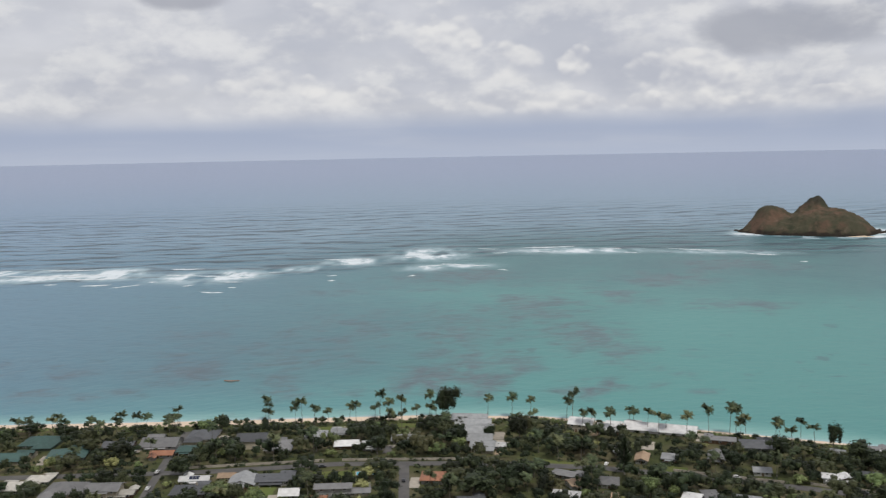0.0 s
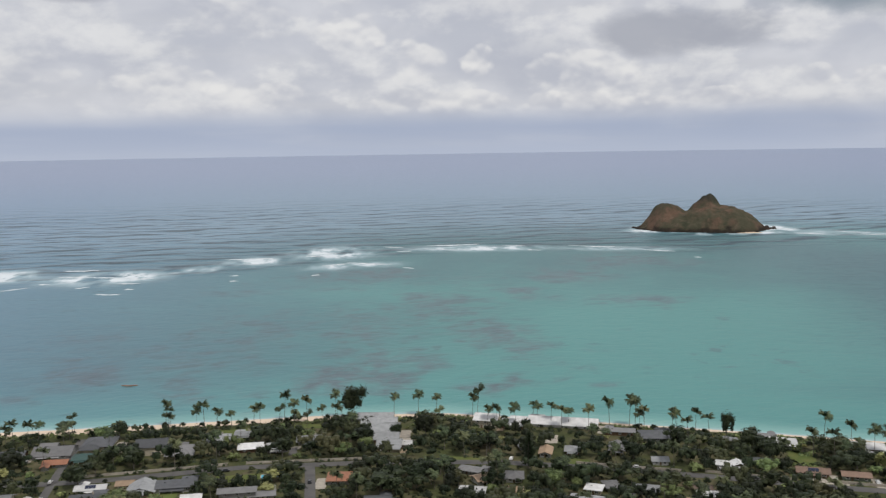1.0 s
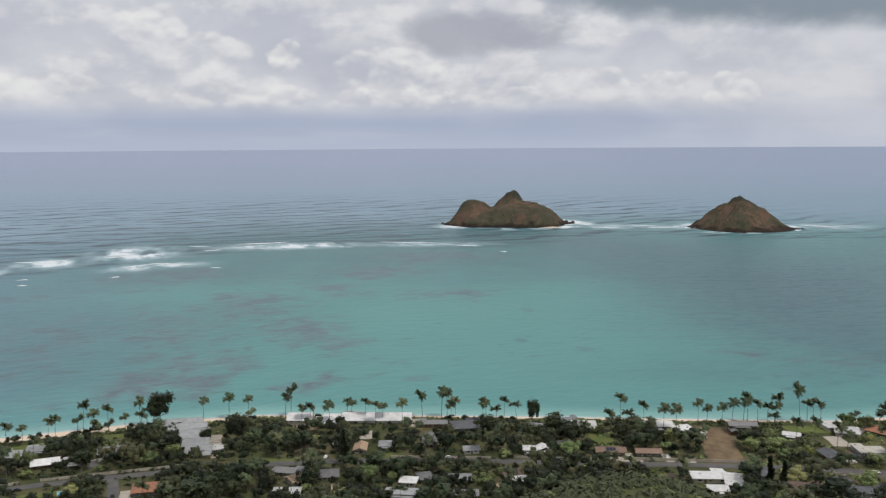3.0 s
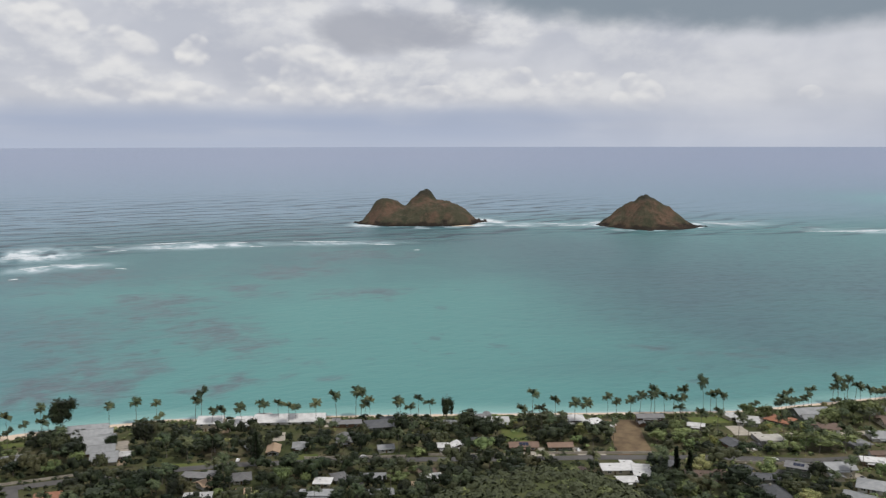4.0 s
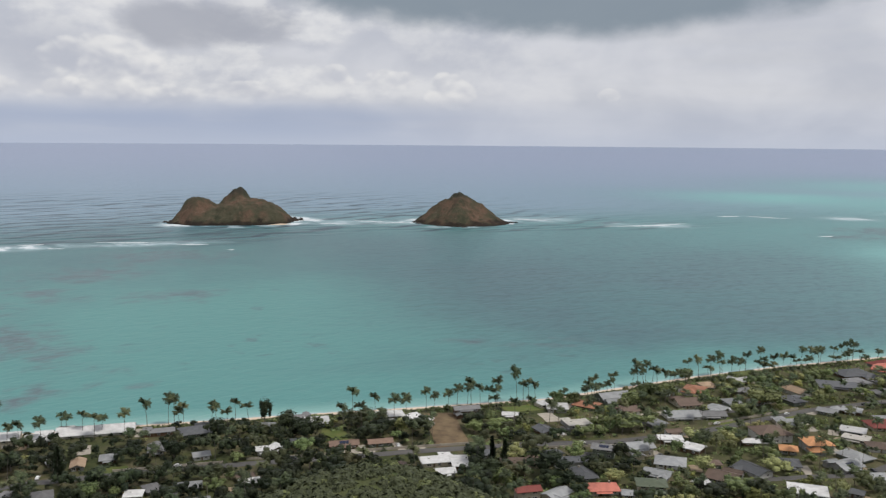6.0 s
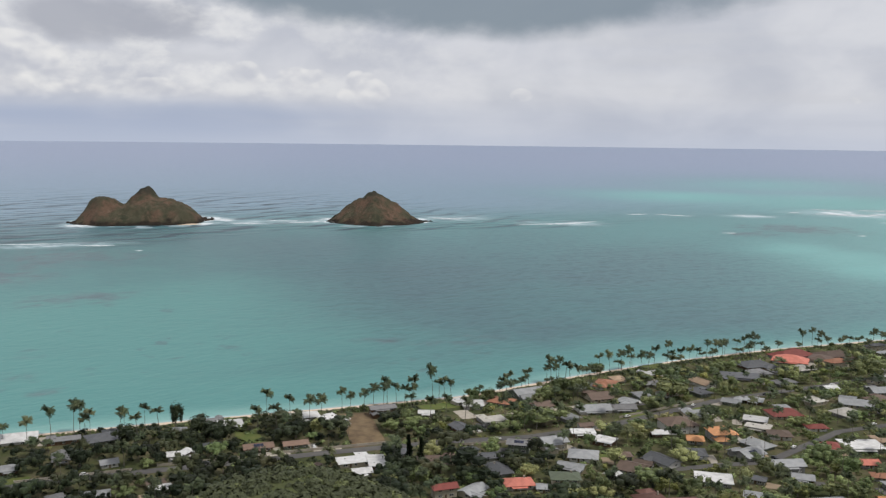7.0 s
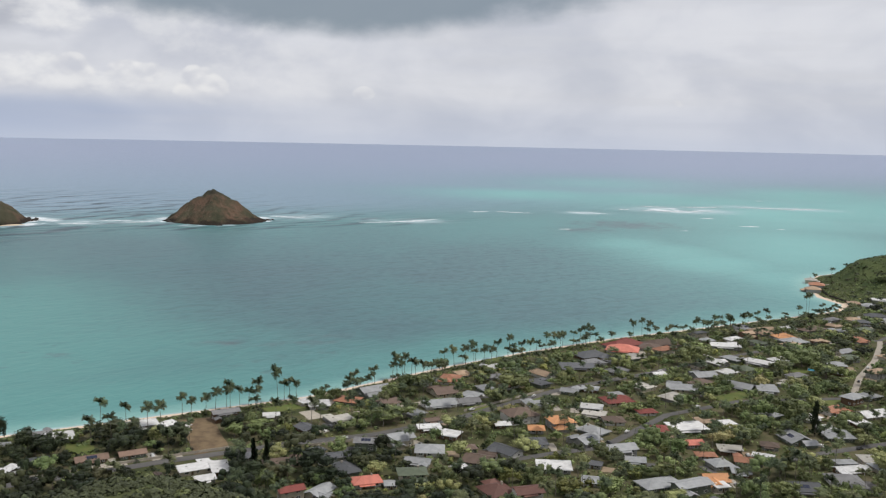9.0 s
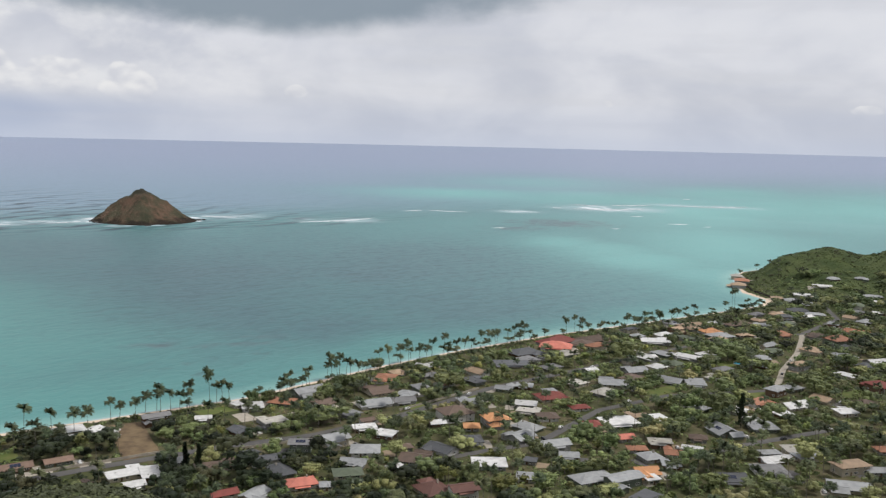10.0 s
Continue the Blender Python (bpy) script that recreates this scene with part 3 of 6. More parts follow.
# ---- the two islands ----
def island(name, label, centre, hills, half, rocks, sand=None):
    """A rocky island: rounded hills blended together over a rough black shore; u runs across the view, v away."""
    turn = math.atan2(centre[0], centre[1])
    e = tagged(new(name), label, "island")
    e.matrix_world = Matrix.Translation((centre[0], centre[1], 0)) @ Matrix.Rotation(-turn, 4, "Z")
    n = 120
    u, v = np.meshgrid(np.linspace(-half, half, n), np.linspace(-half, half, n), indexing="ij")
    wu, wv = u + 9 * (fbm(u / 30 + 5, v / 30, 3) - 0.5), v + 14 * (fbm(u / 30, v / 30 + 8, 3) - 0.5)
    acc = np.zeros_like(u)
    for cu, cv, a, bb, hgt, pw, q in hills:
        al, ar = a if isinstance(a, tuple) else (a, a)
        side_ = np.where(wu < cu, al, ar)
        if q == 0:
            s = smooth((1 - np.hypot((wu - cu) / side_, (wv - cv) / bb)) / 0.86, 0, 1) * hgt
        else:
            s = np.clip(1 - np.abs((wu - cu) / side_) ** pw - np.abs((wv - cv) / bb) ** pw, 0, 1) ** q * hgt
        acc = (acc ** 5 + s ** 5) ** 0.2
    z = acc + smooth(acc, 1, 14) * (-7 * np.abs(fbm(u / 26 + 3, v / 40, 3) - 0.5) * 2 + 9 * (fbm(u / 20, v / 26, 4) - 0.5) + 4.5 * (fbm(u / 6, v / 8, 3) - 0.5)) - 2.5
    me = mesh_from("hillside", np.stack([u, v, z], -1).reshape(-1, 3), grid_faces(n, n), [M["island"]])
    part("hillside", me, None, e)
    r = random.Random(len(name))
    for cu, cv, rad, hh in rocks:
        bm = bmesh.new()
        bmesh.ops.create_icosphere(bm, subdivisions=2, radius=1)
        for w_ in bm.verts:
            w_.co = Vector((w_.co.x * rad, w_.co.y * rad, w_.co.z * hh)) * (0.75 + 0.5 * noise.noise(w_.co * 1.7 + Vector((cu, cv, 0))))
        ob = part("rock", bm, M["rock"], e, "wave-washed black rock")
        ob.location = (cu, cv, 0)
    if sand:
        cu, cv, a, bb = sand
        bm = bmesh.new()
        bmesh.ops.create_icosphere(bm, subdivisions=3, radius=1)
        for w_ in bm.verts:
            w_.co = Vector((w_.co.x * a, w_.co.y * bb, w_.co.z * 2.4)) * (0.9 + 0.2 * noise.noise(w_.co * 2))
        ob = part("beach", bm, M["sand"], e, "strip of pale sand")
        ob.location = (cu, cv, -0.6)
    return e


m, k, b = stuff_material("island_slopes", 0.95, 0, 0.1)
p, lo = place(k), local(k)
hz = k.n("ShaderNodeSeparateXYZ")
k.put(hz.inputs[0], lo)
c = k.mix(k.step(k.noise(p, 0.022, 5, 0.6), 0.40, 0.60), (0.150, 0.098, 0.070, 1), (0.082, 0.078, 0.052, 1))
c = k.mix(k.step(k.noise(k.mapping(p, (0.035, 0.035, 0.012)), 1.0, 5, 0.6), 0.50, 0.66, 0.0, 0.75), c, (0.046, 0.052, 0.034, 1))
c = k.mix(k.step(k.noise(p, 0.16, 5, 0.65), 0.48, 0.72, 0.0, 0.6), c, (0.052, 0.052, 0.034, 1))
c = k.mix(k.step(k.noise(k.mapping(p, (0.09, 0.09, 0.02), (0, 0, 0.4)), 1.0, 4, 0.6), 0.55, 0.72, 0.0, 0.5), c, (0.19, 0.140, 0.105, 1))
edge = k.math("ADD", hz.outputs[2], k.math("MULTIPLY", k.math("SUBTRACT", k.noise(p, 0.04, 4), 0.5), 34.0))
c = k.mix(k.step(edge, 13.0, 3.0, 0.0, 0.85), c, (0.022, 0.019, 0.017, 1))
c = k.mix(k.step(k.math("ADD", hz.outputs[2], k.math("MULTIPLY", k.noise(p, 0.06, 4), 20.0)), 56.0, 72.0, 0.0, 0.85), c, (0.044, 0.046, 0.036, 1))
k.put(b.inputs["Base Color"], c)
bumped(k, b, k.math("ADD", k.noise(p, 0.15, 6), k.noise(p, 0.6, 4)), 0.9, 3.0)
M["island"] = m
island("island", "twin-humped brown rocky island with a sharp peak", (745, 1770), [(-90, 0, (62, 78), 84, 55, 2.0, 0), (-86, 0, 70, 88, 12, 2.0, 0.8), (-44, -34, 78, 62, 34, 2.2, 0.7), (20, -5, (92, 88), 95, 50, 2.5, 0.78), (2, 44, (98, 40), 66, 77, 1.12, 1.0), (90, 10, 34, 40, 9, 2, 0.7)], 190,
       [(112, 10, 12, 8), (125, 4, 9, 7), (104, 20, 9, 7), (-152, -10, 9, 4), (-140, -30, 7, 3), (60, -86, 6, 2)], (62, -84, 42, 16))
island("island", "conical brown rocky island with dark rocky shore", (1125, 1506), [(0, 0, 106, 106, 72, 1.12, 1.0), (8, 0, 100, 96, 24, 2.0, 0.8), (-38, 10, 58, 70, 26, 2.0, 0.7)], 190,
       [(110, 0, 9, 4), (120, 6, 6, 3), (-94, -6, 8, 5), (-86, -30, 9, 4), (98, -16, 8, 4), (10, -104, 8, 2.5)])


# ---- roads, lots and lawns, draped on the ground ----
def ribbon(name, pts, width, mat, label, lift, kind="structure"):
    P = [Vector(q) for q in pts]
    dense = []
    for a, b_ in zip(P[:-1], P[1:]):
        n = max(1, int((b_ - a).length / 6))
        dense += [a.lerp(b_, i / n) for i in range(n)]
    dense.append(P[-1])
    vs = []
    for i, q in enumerate(dense):
        t = (dense[min(i + 1, len(dense) - 1)] - dense[max(i - 1, 0)]).normalized()
        s = Vector((-t.y, t.x)) * width / 2
        for side in (-1, -0.33, 0.33, 1):
            c = q + s * side
            vs.append((c.x, c.y, ground_z(c.x, c.y) + lift))
    me = mesh_from(name, vs, grid_faces(len(dense), 4), [mat])
    return tagged(new(name, me), label, name, kind=kind), dense


def patch(name, corners, mat, label, lift=0.12, n=9):
    """A four-cornered draped sheet with slightly wavering edges."""
    a, b_, c, d = [Vector(q) for q in corners]
    vs = []
    for i in range(n):
        for j in range(n):
            s, t = i / (n - 1), j / (n - 1)
            q = a.lerp(b_, s).lerp(d.lerp(c, s), t)
            q = q + Vector((noise.noise((q.x * 0.2, q.y * 0.2, 3)), noise.noise((q.x * 0.2, q.y * 0.2, 9)))) * 1.2
            vs.append((q.x, q.y, ground_z(q.x, q.y) + lift))
    return tagged(new(name, mesh_from(name, vs, grid_faces(n, n), [mat])), label, name.replace("_", " "), kind="structure")


LOW = []             # circles in front of houses, streets and lawns where only low shrubs grow
KEEP = []            # circles (x, y, radius) that stay free of trees
ROADS = [
    ([(-420, 468), (-250, 466), (-135, 470), (-62, 479), (20, 476), (80, 466), (128, 451), (180, 431), (226, 411), (265, 396), (321, 371), (371, 343), (428, 326), (520, 314), (600, 290)], 7.0),
    ([(-25, 476), (-24, 457), (-22, 400)], 5.5),
    ([(-165, 545), (-161, 489), (-152, 400)], 4.5),
    ([(860, 182), (839, 177), (773, 166), (705, 161), (640, 150)], 4.6),
    ([(470, 150), (504, 135), (550, 109), (590, 86)], 5.5),
    ([(380, 262), (412, 246), (437, 231), (519, 230), (579, 207), (640, 150)], 5.5),
    ([(926, 150), (930, 120), (900, 80)], 5.0),
    ([(600, 290), (700, 262), (800, 232), (860, 182), (960, 170), (1040, 200)], 5.5),
]
for pts, wd_ in ROADS:
    pale = pts[0] == (860, 182)
    _, dense = ribbon("road", pts, wd_, M["concrete" if pale else "asphalt"], "pale worn concrete street climbing through the gardens" if pale else "narrow worn grey asphalt village street", 0.16)
    KEEP += [(q.x, q.y, wd_ * 0.5 + (1.2 if pale else 0.6)) for q in dense]
    LOW += [(q.x * (1 - 7 / q.length), q.y * (1 - 7 / q.length), 6.5) for q in dense]
patch("dirt_lot", [(310, 451), (327, 443), (301, 392), (278, 391)], M["dirt"], "bare brown dirt building lot among trees")
for q in range(9):
    KEEP += [(309 - 3.2 * q + s, 446 - 6.4 * q - 0.35 * s, 5) for s in (2, 8, 14)]
LAWNS = [(-62, 461, 24, 13), (-97, 440, 14, 16), (244, 448, 14, 26), (370, 424, 26, 12), (495, 311, 26, 16), (574, 400, 22, 14), (590, 214, 34, 13), (62, 472, 26, 10), (663, 103, 22, 14), (-72, 545, 30, 12), (-30, 550, 26, 9), (232, 415, 34, 9), (120, 462, 16, 9), (455, 330, 16, 12), (528, 262, 18, 12), (700, 200, 24, 12), (380, 290, 18, 12), (620, 160, 22, 12)]
for lx, ly, lw, ld in LAWNS:
    ang_ = radians(float(inland(np.array([lx]), np.array([ly]))[1][0]))
    ux, uy = Vector((math.cos(ang_), math.sin(ang_))) * lw / 2, Vector((-math.sin(ang_), math.cos(ang_))) * ld / 2
    o = Vector((lx, ly))
    patch("lawn", [o - ux - uy, o + ux - uy, o + ux + uy, o - ux + uy], M["lawn"], "mown green garden lawn", 0.10, 6)
    KEEP += [(lx + ux.x * s, ly + ux.y * s, min(lw, ld) * 0.42) for s in (-0.6, 0, 0.6)]
    LOW.append((lx * (1 - 10 / o.length), ly * (1 - 10 / o.length), 8.0))
for dx, dy, dw, dd, dr in [(432, 366, 26, 7, -20), (405, 375, 30, 6, -35), (371, 400, 10, 18, -20), (-38, 508, 12, 6, 0), (-52, 508, 9, 5, 0), (240, 414, 20, 7, -25), (268, 402, 16, 6, -25), (116, 502, 8, 16, -15), (455, 300, 14, 8, 10)]:
    ux, uy = Vector((math.cos(radians(dr)), math.sin(radians(dr)))) * dw / 2, Vector((-math.sin(radians(dr)), math.cos(radians(dr)))) * dd / 2
    o = Vector((dx, dy))
    patch("driveway", [o - ux - uy, o + ux - uy, o + ux + uy, o - ux + uy], M["concrete"], "pale worn concrete driveway", 0.14, 5)
    KEEP += [(dx + ux.x * s, dy + ux.y * s, dd * 0.5) for s in (-0.7, 0, 0.7)]


# ---- houses ----
def unit_window():
    bm = bmesh.new()
    for a in ((-0.5, -0.42, 0, 1), (0.42, 0.5, 0, 1), (-0.42, 0.42, 0, 0.09), (-0.42, 0.42, 0.91, 1), (-0.03, 0.03, 0.09, 0.91)):
        box(bm, a[0], a[1], -0.10, 0.06, a[2], a[3])
    frame_me = bpy.data.meshes.new("window")
    bm.to_mesh(frame_me), bm.free()
    frame_me.materials.append(M["trim"])
    bm = box(bmesh.new(), -0.42, 0.42, -0.03, 0.02, 0.09, 0.91)
    pane_me = bpy.data.meshes.new("pane")
    bm.to_mesh(pane_me), bm.free()
    pane_me.materials.append(M["glass"])
    bm = box(bmesh.new(), -0.5, 0.5, -0.07, 0.05, 0, 1)
    box(bm, -0.38, 0.38, -0.09, -0.07, 0.1, 0.45), box(bm, -0.38, 0.38, -0.09, -0.07, 0.55, 0.92)
    door_me = bpy.data.meshes.new("door")
    bm.to_mesh(door_me), bm.free()
    door_me.materials.append(M["timber"])
    return frame_me, pane_me, door_me


WIN, PANE, DOOR = unit_window()
SOLAR = bpy.data.meshes.new("solar_panel")
_bm = box(bmesh.new(), -0.85, 0.85, -0.56, 0.56, 0, 0.07)
_bm.to_mesh(SOLAR), _bm.free()
SOLAR.materials.append(M["solar"])


def roof_mesh(kind, w_, d_, eave, rise, over, th=0.22):
    bm = bmesh.new()
    x, y = w_ / 2 + over, d_ / 2 + over
    swap = y > x
    if swap:
        x, y = y, x
    f = (lambda a, b_, c: (-b_, a, c)) if swap else (lambda a, b_, c: (a, b_, c))
    if kind == "flat":
        slab(bm, [f(-x, -y, eave + 0.25), f(x, -y, eave + 0.25), f(x, y, eave + 0.55), f(-x, y, eave + 0.55)], 0.3)
        box(bm, -w_ * 0.3, -w_ * 0.3 + 1.1, d_ * 0.15, d_ * 0.15 + 0.8, eave + 0.3, eave + 0.85)
    elif kind == "gable":
        for s in (-1, 1):
            pts = [f(-x, 0, eave + rise), f(-x, s * y, eave - 0.15), f(x, s * y, eave - 0.15), f(x, 0, eave + rise)]
            slab(bm, pts if s < 0 else pts[::-1], th)
        pts = [f(-x, -0.18, eave + rise + 0.05), f(x, -0.18, eave + rise + 0.05), f(x, 0.18, eave + rise + 0.05), f(-x, 0.18, eave + rise + 0.05)]
        slab(bm, pts, 0.12)
    else:
        k_ = max(x - y, 0.6)
        A, B = (-k_, 0, eave + rise), (k_, 0, eave + rise)
        c = [(-x, -y, eave - 0.15), (x, -y, eave - 0.15), (x, y, eave - 0.15), (-x, y, eave - 0.15)]
        for q in ([A, c[0], c[1], B], [B, c[1], c[2]], [B, c[2], c[3], A], [A, c[3], c[0]]):
            slab(bm, [f(*v) for v in q], th)
    bmesh.ops.recalc_face_normals(bm, faces=bm.faces)
    return bm, swap


def house(px, py, rot, w_, d_, roof, kind, seed):
    r = random.Random(seed)
    two = (r.random() < 0.1 and w_ > 9 and kind != "flat") or (px > 1100 and py > 300)
    eave = 5.2 if two else r.uniform(2.4, 2.8)
    short = min(w_, d_)
    rise = {"flat": 0.3, "gable": 0.5 * short * r.uniform(0.32, 0.48), "hip": 0.5 * short * r.uniform(0.34, 0.46)}[kind]
    wall_c = r.choice(["cream", "white", "grey", "wood", "green", "cream", "grey"])
    words = {"white": "white", "silver": "pale grey metal", "grey": "grey shingle", "slate": "dark slate-grey", "brown": "brown shingle", "tan": "tan tiled", "clay": "dull clay-brown", "maroon": "dark maroon tiled", "pale": "off-white", "rust": "terracotta tiled", "red": "dark red", "salmon": "salmon-pink tiled", "orange": "orange tiled", "teal": "teal-green", "moss": "mossy green"}
    walls = {"cream": "cream-painted", "white": "white-painted", "grey": "grey-sided", "wood": "brown timber", "green": "sage-green"}
    shape = {"flat": "low flat", "gable": "gabled", "hip": "hipped"}[kind]
    e = tagged(new("house"), f"{walls[wall_c]} {'two-storey ' if two else 'single-storey '}house with a {shape} {words[roof]} roof", "house", "houses of the village")
    gz = min(ground_z(px + a, py + b_) for a in (-5, 5) for b_ in (-5, 5))
    e.matrix_world = Matrix.Translation((px, py, gz)) @ Matrix.Rotation(radians(rot), 4, "Z")
    x, y = w_ / 2, d_ / 2
    # walls with thickness, gable ends carried up under the roof
    bm = bmesh.new()
    t = 0.2
    box(bm, -x, x, -y, -y + t, -1.5, eave), box(bm, -x, x, y - t, y, -1.5, eave)
    box(bm, -x, -x + t, -y + t, y - t, -1.5, eave), box(bm, x - t, x, -y + t, y - t, -1.5, eave)
    roof_bm, swap = roof_mesh(kind, w_, d_, eave, rise, r.uniform(0.8, 1.3))
    if kind == "gable":
        for s in (-1, 1):
            if swap:
                slab_pts = [(-x, s * (y - 0.1), eave), (x, s * (y - 0.1), eave), (0, s * (y - 0.1), eave + rise - 0.3)]
                o2 = Vector((0, -0.2 * s, 0))
            else:
                slab_pts = [(s * (x - 0.1), -y, eave), (s * (x - 0.1), y, eave), (s * (x - 0.1), 0, eave + rise - 0.3)]
                o2 = Vector((-0.2 * s, 0, 0))
            va = [bm.verts.new(q) for q in slab_pts]
            vb = [bm.verts.new(Vector(q) + o2) for q in slab_pts]
            bm.faces.new(va), bm.faces.new(vb[::-1])
            for i in range(3):
                bm.faces.new((va[i], vb[i], vb[(i + 1) % 3], va[(i + 1) % 3]))
        bmesh.ops.recalc_face_normals(bm, faces=bm.faces)
    part("wall", bm, M["wall_" + wall_c], e)
    part("roof", roof_bm, M["roof_" + roof], e)
    if w_ > 10.5 and r.random() < 0.6:
        # a lower wing set across the main roof
        ww, wl, s = short * r.uniform(0.55, 0.75), r.uniform(3.5, 6.0), r.choice((-1, 1))
        ox, oy = r.choice((-1, 1)) * (x - ww / 2), s * (y + wl / 2 - 0.6)
        we = min(eave, 3.0) - 0.1
        bm = bmesh.new()
        box(bm, ox - ww / 2, ox + ww / 2, oy - wl / 2, oy + wl / 2, -1.5, we)
        part("wing_wall", bm, M["wall_" + wall_c], e)
        bm, _ = roof_mesh("hip" if kind == "hip" else "gable" if kind == "gable" else "flat", ww, wl + 2.5, we, ww * 0.2, 0.6)
        for v in bm.verts:
            v.co.x += ox
            v.co.y += oy - s * 0.6
        part("wing_roof", bm, M["roof_" + roof], e)
        EXTRA.append((px + math.cos(radians(rot)) * ox - math.sin(radians(rot)) * oy, py + math.sin(radians(rot)) * ox + math.cos(radians(rot)) * oy, 4.5))
    # windows and a door on the sides that face the ridge and the side streets
    def opening(me, qx, qy, qz, turn, sw, sh, pane=True):
        ob = part("window" if pane else "door", me, None, e)
        ob.matrix_local = Matrix.Translation((qx, qy, qz)) @ Matrix.Rotation(radians(turn), 4, "Z") @ Matrix.Diagonal((sw, 1, sh, 1))
        if pane:
            part("pane", PANE, None, ob)
    n = 2 if w_ < 12 else 3
    for lvl in range(2 if two else 1):
        for i in range(n):
            opening(WIN, -x + w_ * (i + 0.5) / n, -y - 0.01, 0.95 + 2.6 * lvl, 0, r.choice((1.5, 1.9, 2.4)), 1.25)
    opening(WIN, x + 0.01, r.uniform(-0.3, 0.3) * d_, 0.95, 90, 1.6, 1.2)
    opening(WIN, -x - 0.01, r.uniform(-0.3, 0.3) * d_, 0.95, -90, 1.6, 1.2)
    opening(DOOR, -x + w_ * (0.5 if n == 2 else 0.335), -y - 0.01, 0.02, 0, 1.0, 2.05, False)
    if kind != "flat" and r.random() < 0.04:
        ang = math.atan2(rise, short / 2)
        for i in range(6):
            ob = part("solar_panel", SOLAR, None, e, "dark blue solar panel")
            slide = Matrix.Translation((-1.8 + 1.8 * (i % 3), -0.6 + 1.2 * (i // 3), 0))
            if not swap:
                ob.matrix_local = Matrix.Translation((0, -short * 0.27, eave + rise * 0.46 + 0.2)) @ Matrix.Rotation(ang, 4, "X") @ slide
            else:
                ob.matrix_local = Matrix.Translation((-short * 0.27, 0, eave + rise * 0.46 + 0.2)) @ Matrix.Rotation(-ang, 4, "Y") @ Matrix.Rotation(radians(90), 4, "Z") @ slide
    elif kind == "hip" and r.random() < 0.3:
        part("chimney", box(bmesh.new(), x * 0.4, x * 0.4 + 0.8, 0.4, 1.2, eave, eave + rise + 0.7), M["concrete"], e)
    if r.random() < 0.35:
        # veranda towards the sea, with posts
        bm = bmesh.new()
        slab(bm, [(-x * 0.7, -y, eave - 0.35), (-x * 0.7, -y - 2.4, eave - 0.75), (x * 0.5, -y - 2.4, eave - 0.75), (x * 0.5, -y, eave - 0.35)], 0.12)
        bmesh.ops.recalc_face_normals(bm, faces=bm.faces)
        part("veranda_roof", bm, M["roof_" + roof], e)
        for q in (-x * 0.68, -x * 0.1, x * 0.48):
            part("post", box(bmesh.new(), q - 0.07, q + 0.07, -y - 2.35, -y - 2.2, -1.0, eave - 0.8), M["trim"], e)
    KEEP.extend((px + math.cos(radians(rot)) * s * w_ - 0, py + math.sin(radians(rot)) * s * w_, short * 0.5 + 0.8) for s in (-0.36, -0.12, 0.12, 0.36))
    q = Vector((px, py)).normalized()
    LOW.append((px - q.x * (short * 0.5 + 4), py - q.y * (short * 0.5 + 4), max(w_ * 0.4, 4.5)))
    if px > 230:
        LOW.append((px - q.x * (short * 0.5 + 11), py - q.y * (short * 0.5 + 11), max(w_ * 0.33, 4.5)))
    if r.random() < 0.5 and w_ > 8:
        # a pale drive beside the house
        side_ = r.choice((-1, 1))
        ca, sa = math.cos(radians(rot)), math.sin(radians(rot))
        at = lambda u, v: (px + ca * u - sa * v, py + sa * u + ca * v)
        near = -1 if rot % 360 < 90 or rot % 360 > 270 else 1
        u0, u1 = side_ * (x + 0.8), side_ * (x + r.uniform(4.5, 7.5))
        v0, v1 = near * (y + r.uniform(3, 8)), -near * y * 0.6
        patch("driveway", [at(u0, v0), at(u1, v0), at(u1, v1), at(u0, v1)], M[r.choice(("concrete", "concrete", "pavers", "asphalt"))], "pale worn driveway beside a house", 0.15, 5)
        cx, cy = at((u0 + u1) / 2, v0 * 0.7)
        EXTRA.append((cx, cy, 3.0)), EXTRA.append((*at((u0 + u1) / 2, 0), 3.0))
        if r.random() < 0.5:
            CAR_AT.append((round(cx, 1), round(cy, 1), rot + 90))
    return e


CAR_AT = []
EXTRA = []
HOUSES_A = [
    (-247.4, 524.8, 0, 21.2, 17, "teal", "hip"),
    (-221.4, 500, 10, 20.1, 17, "teal", "hip"),
    (-249.6, 493.6, 0, 16.6, 12.4, "teal", "gable"),
    (-196.7, 515.2, 0, 16.9, 9.8, "slate", "gable"),
    (-172.5, 518.1, 0, 21.2, 16.9, "grey", "gable"),
    (-165.5, 497.7, 0, 12, 6.3, "rust", "gable"),
    (-219.2, 458.8, 0, 11.6, 8.6, "pale", "hip"),
    (-228.1, 445.9, 0, 13.5, 9.7, "pale", "flat"),
    (-198.8, 442.8, 0, 18.1, 15.7, "grey", "hip"),
    (-176, 436.8, 0, 16, 10.4, "grey", "gable"),
    (-166.3, 436.3, 0, 10.8, 6, "pale", "gable"),
    (-150.9, 531.3, 0, 17, 17, "slate", "hip"),
    (-152.9, 504.1, 0, 9.9, 9.3, "teal", "hip"),
    (-116.7, 514.6, 92, 13.4, 17, "slate", "gable"),
    (-99.7, 508.2, 2, 13.9, 17, "grey", "hip"),
]
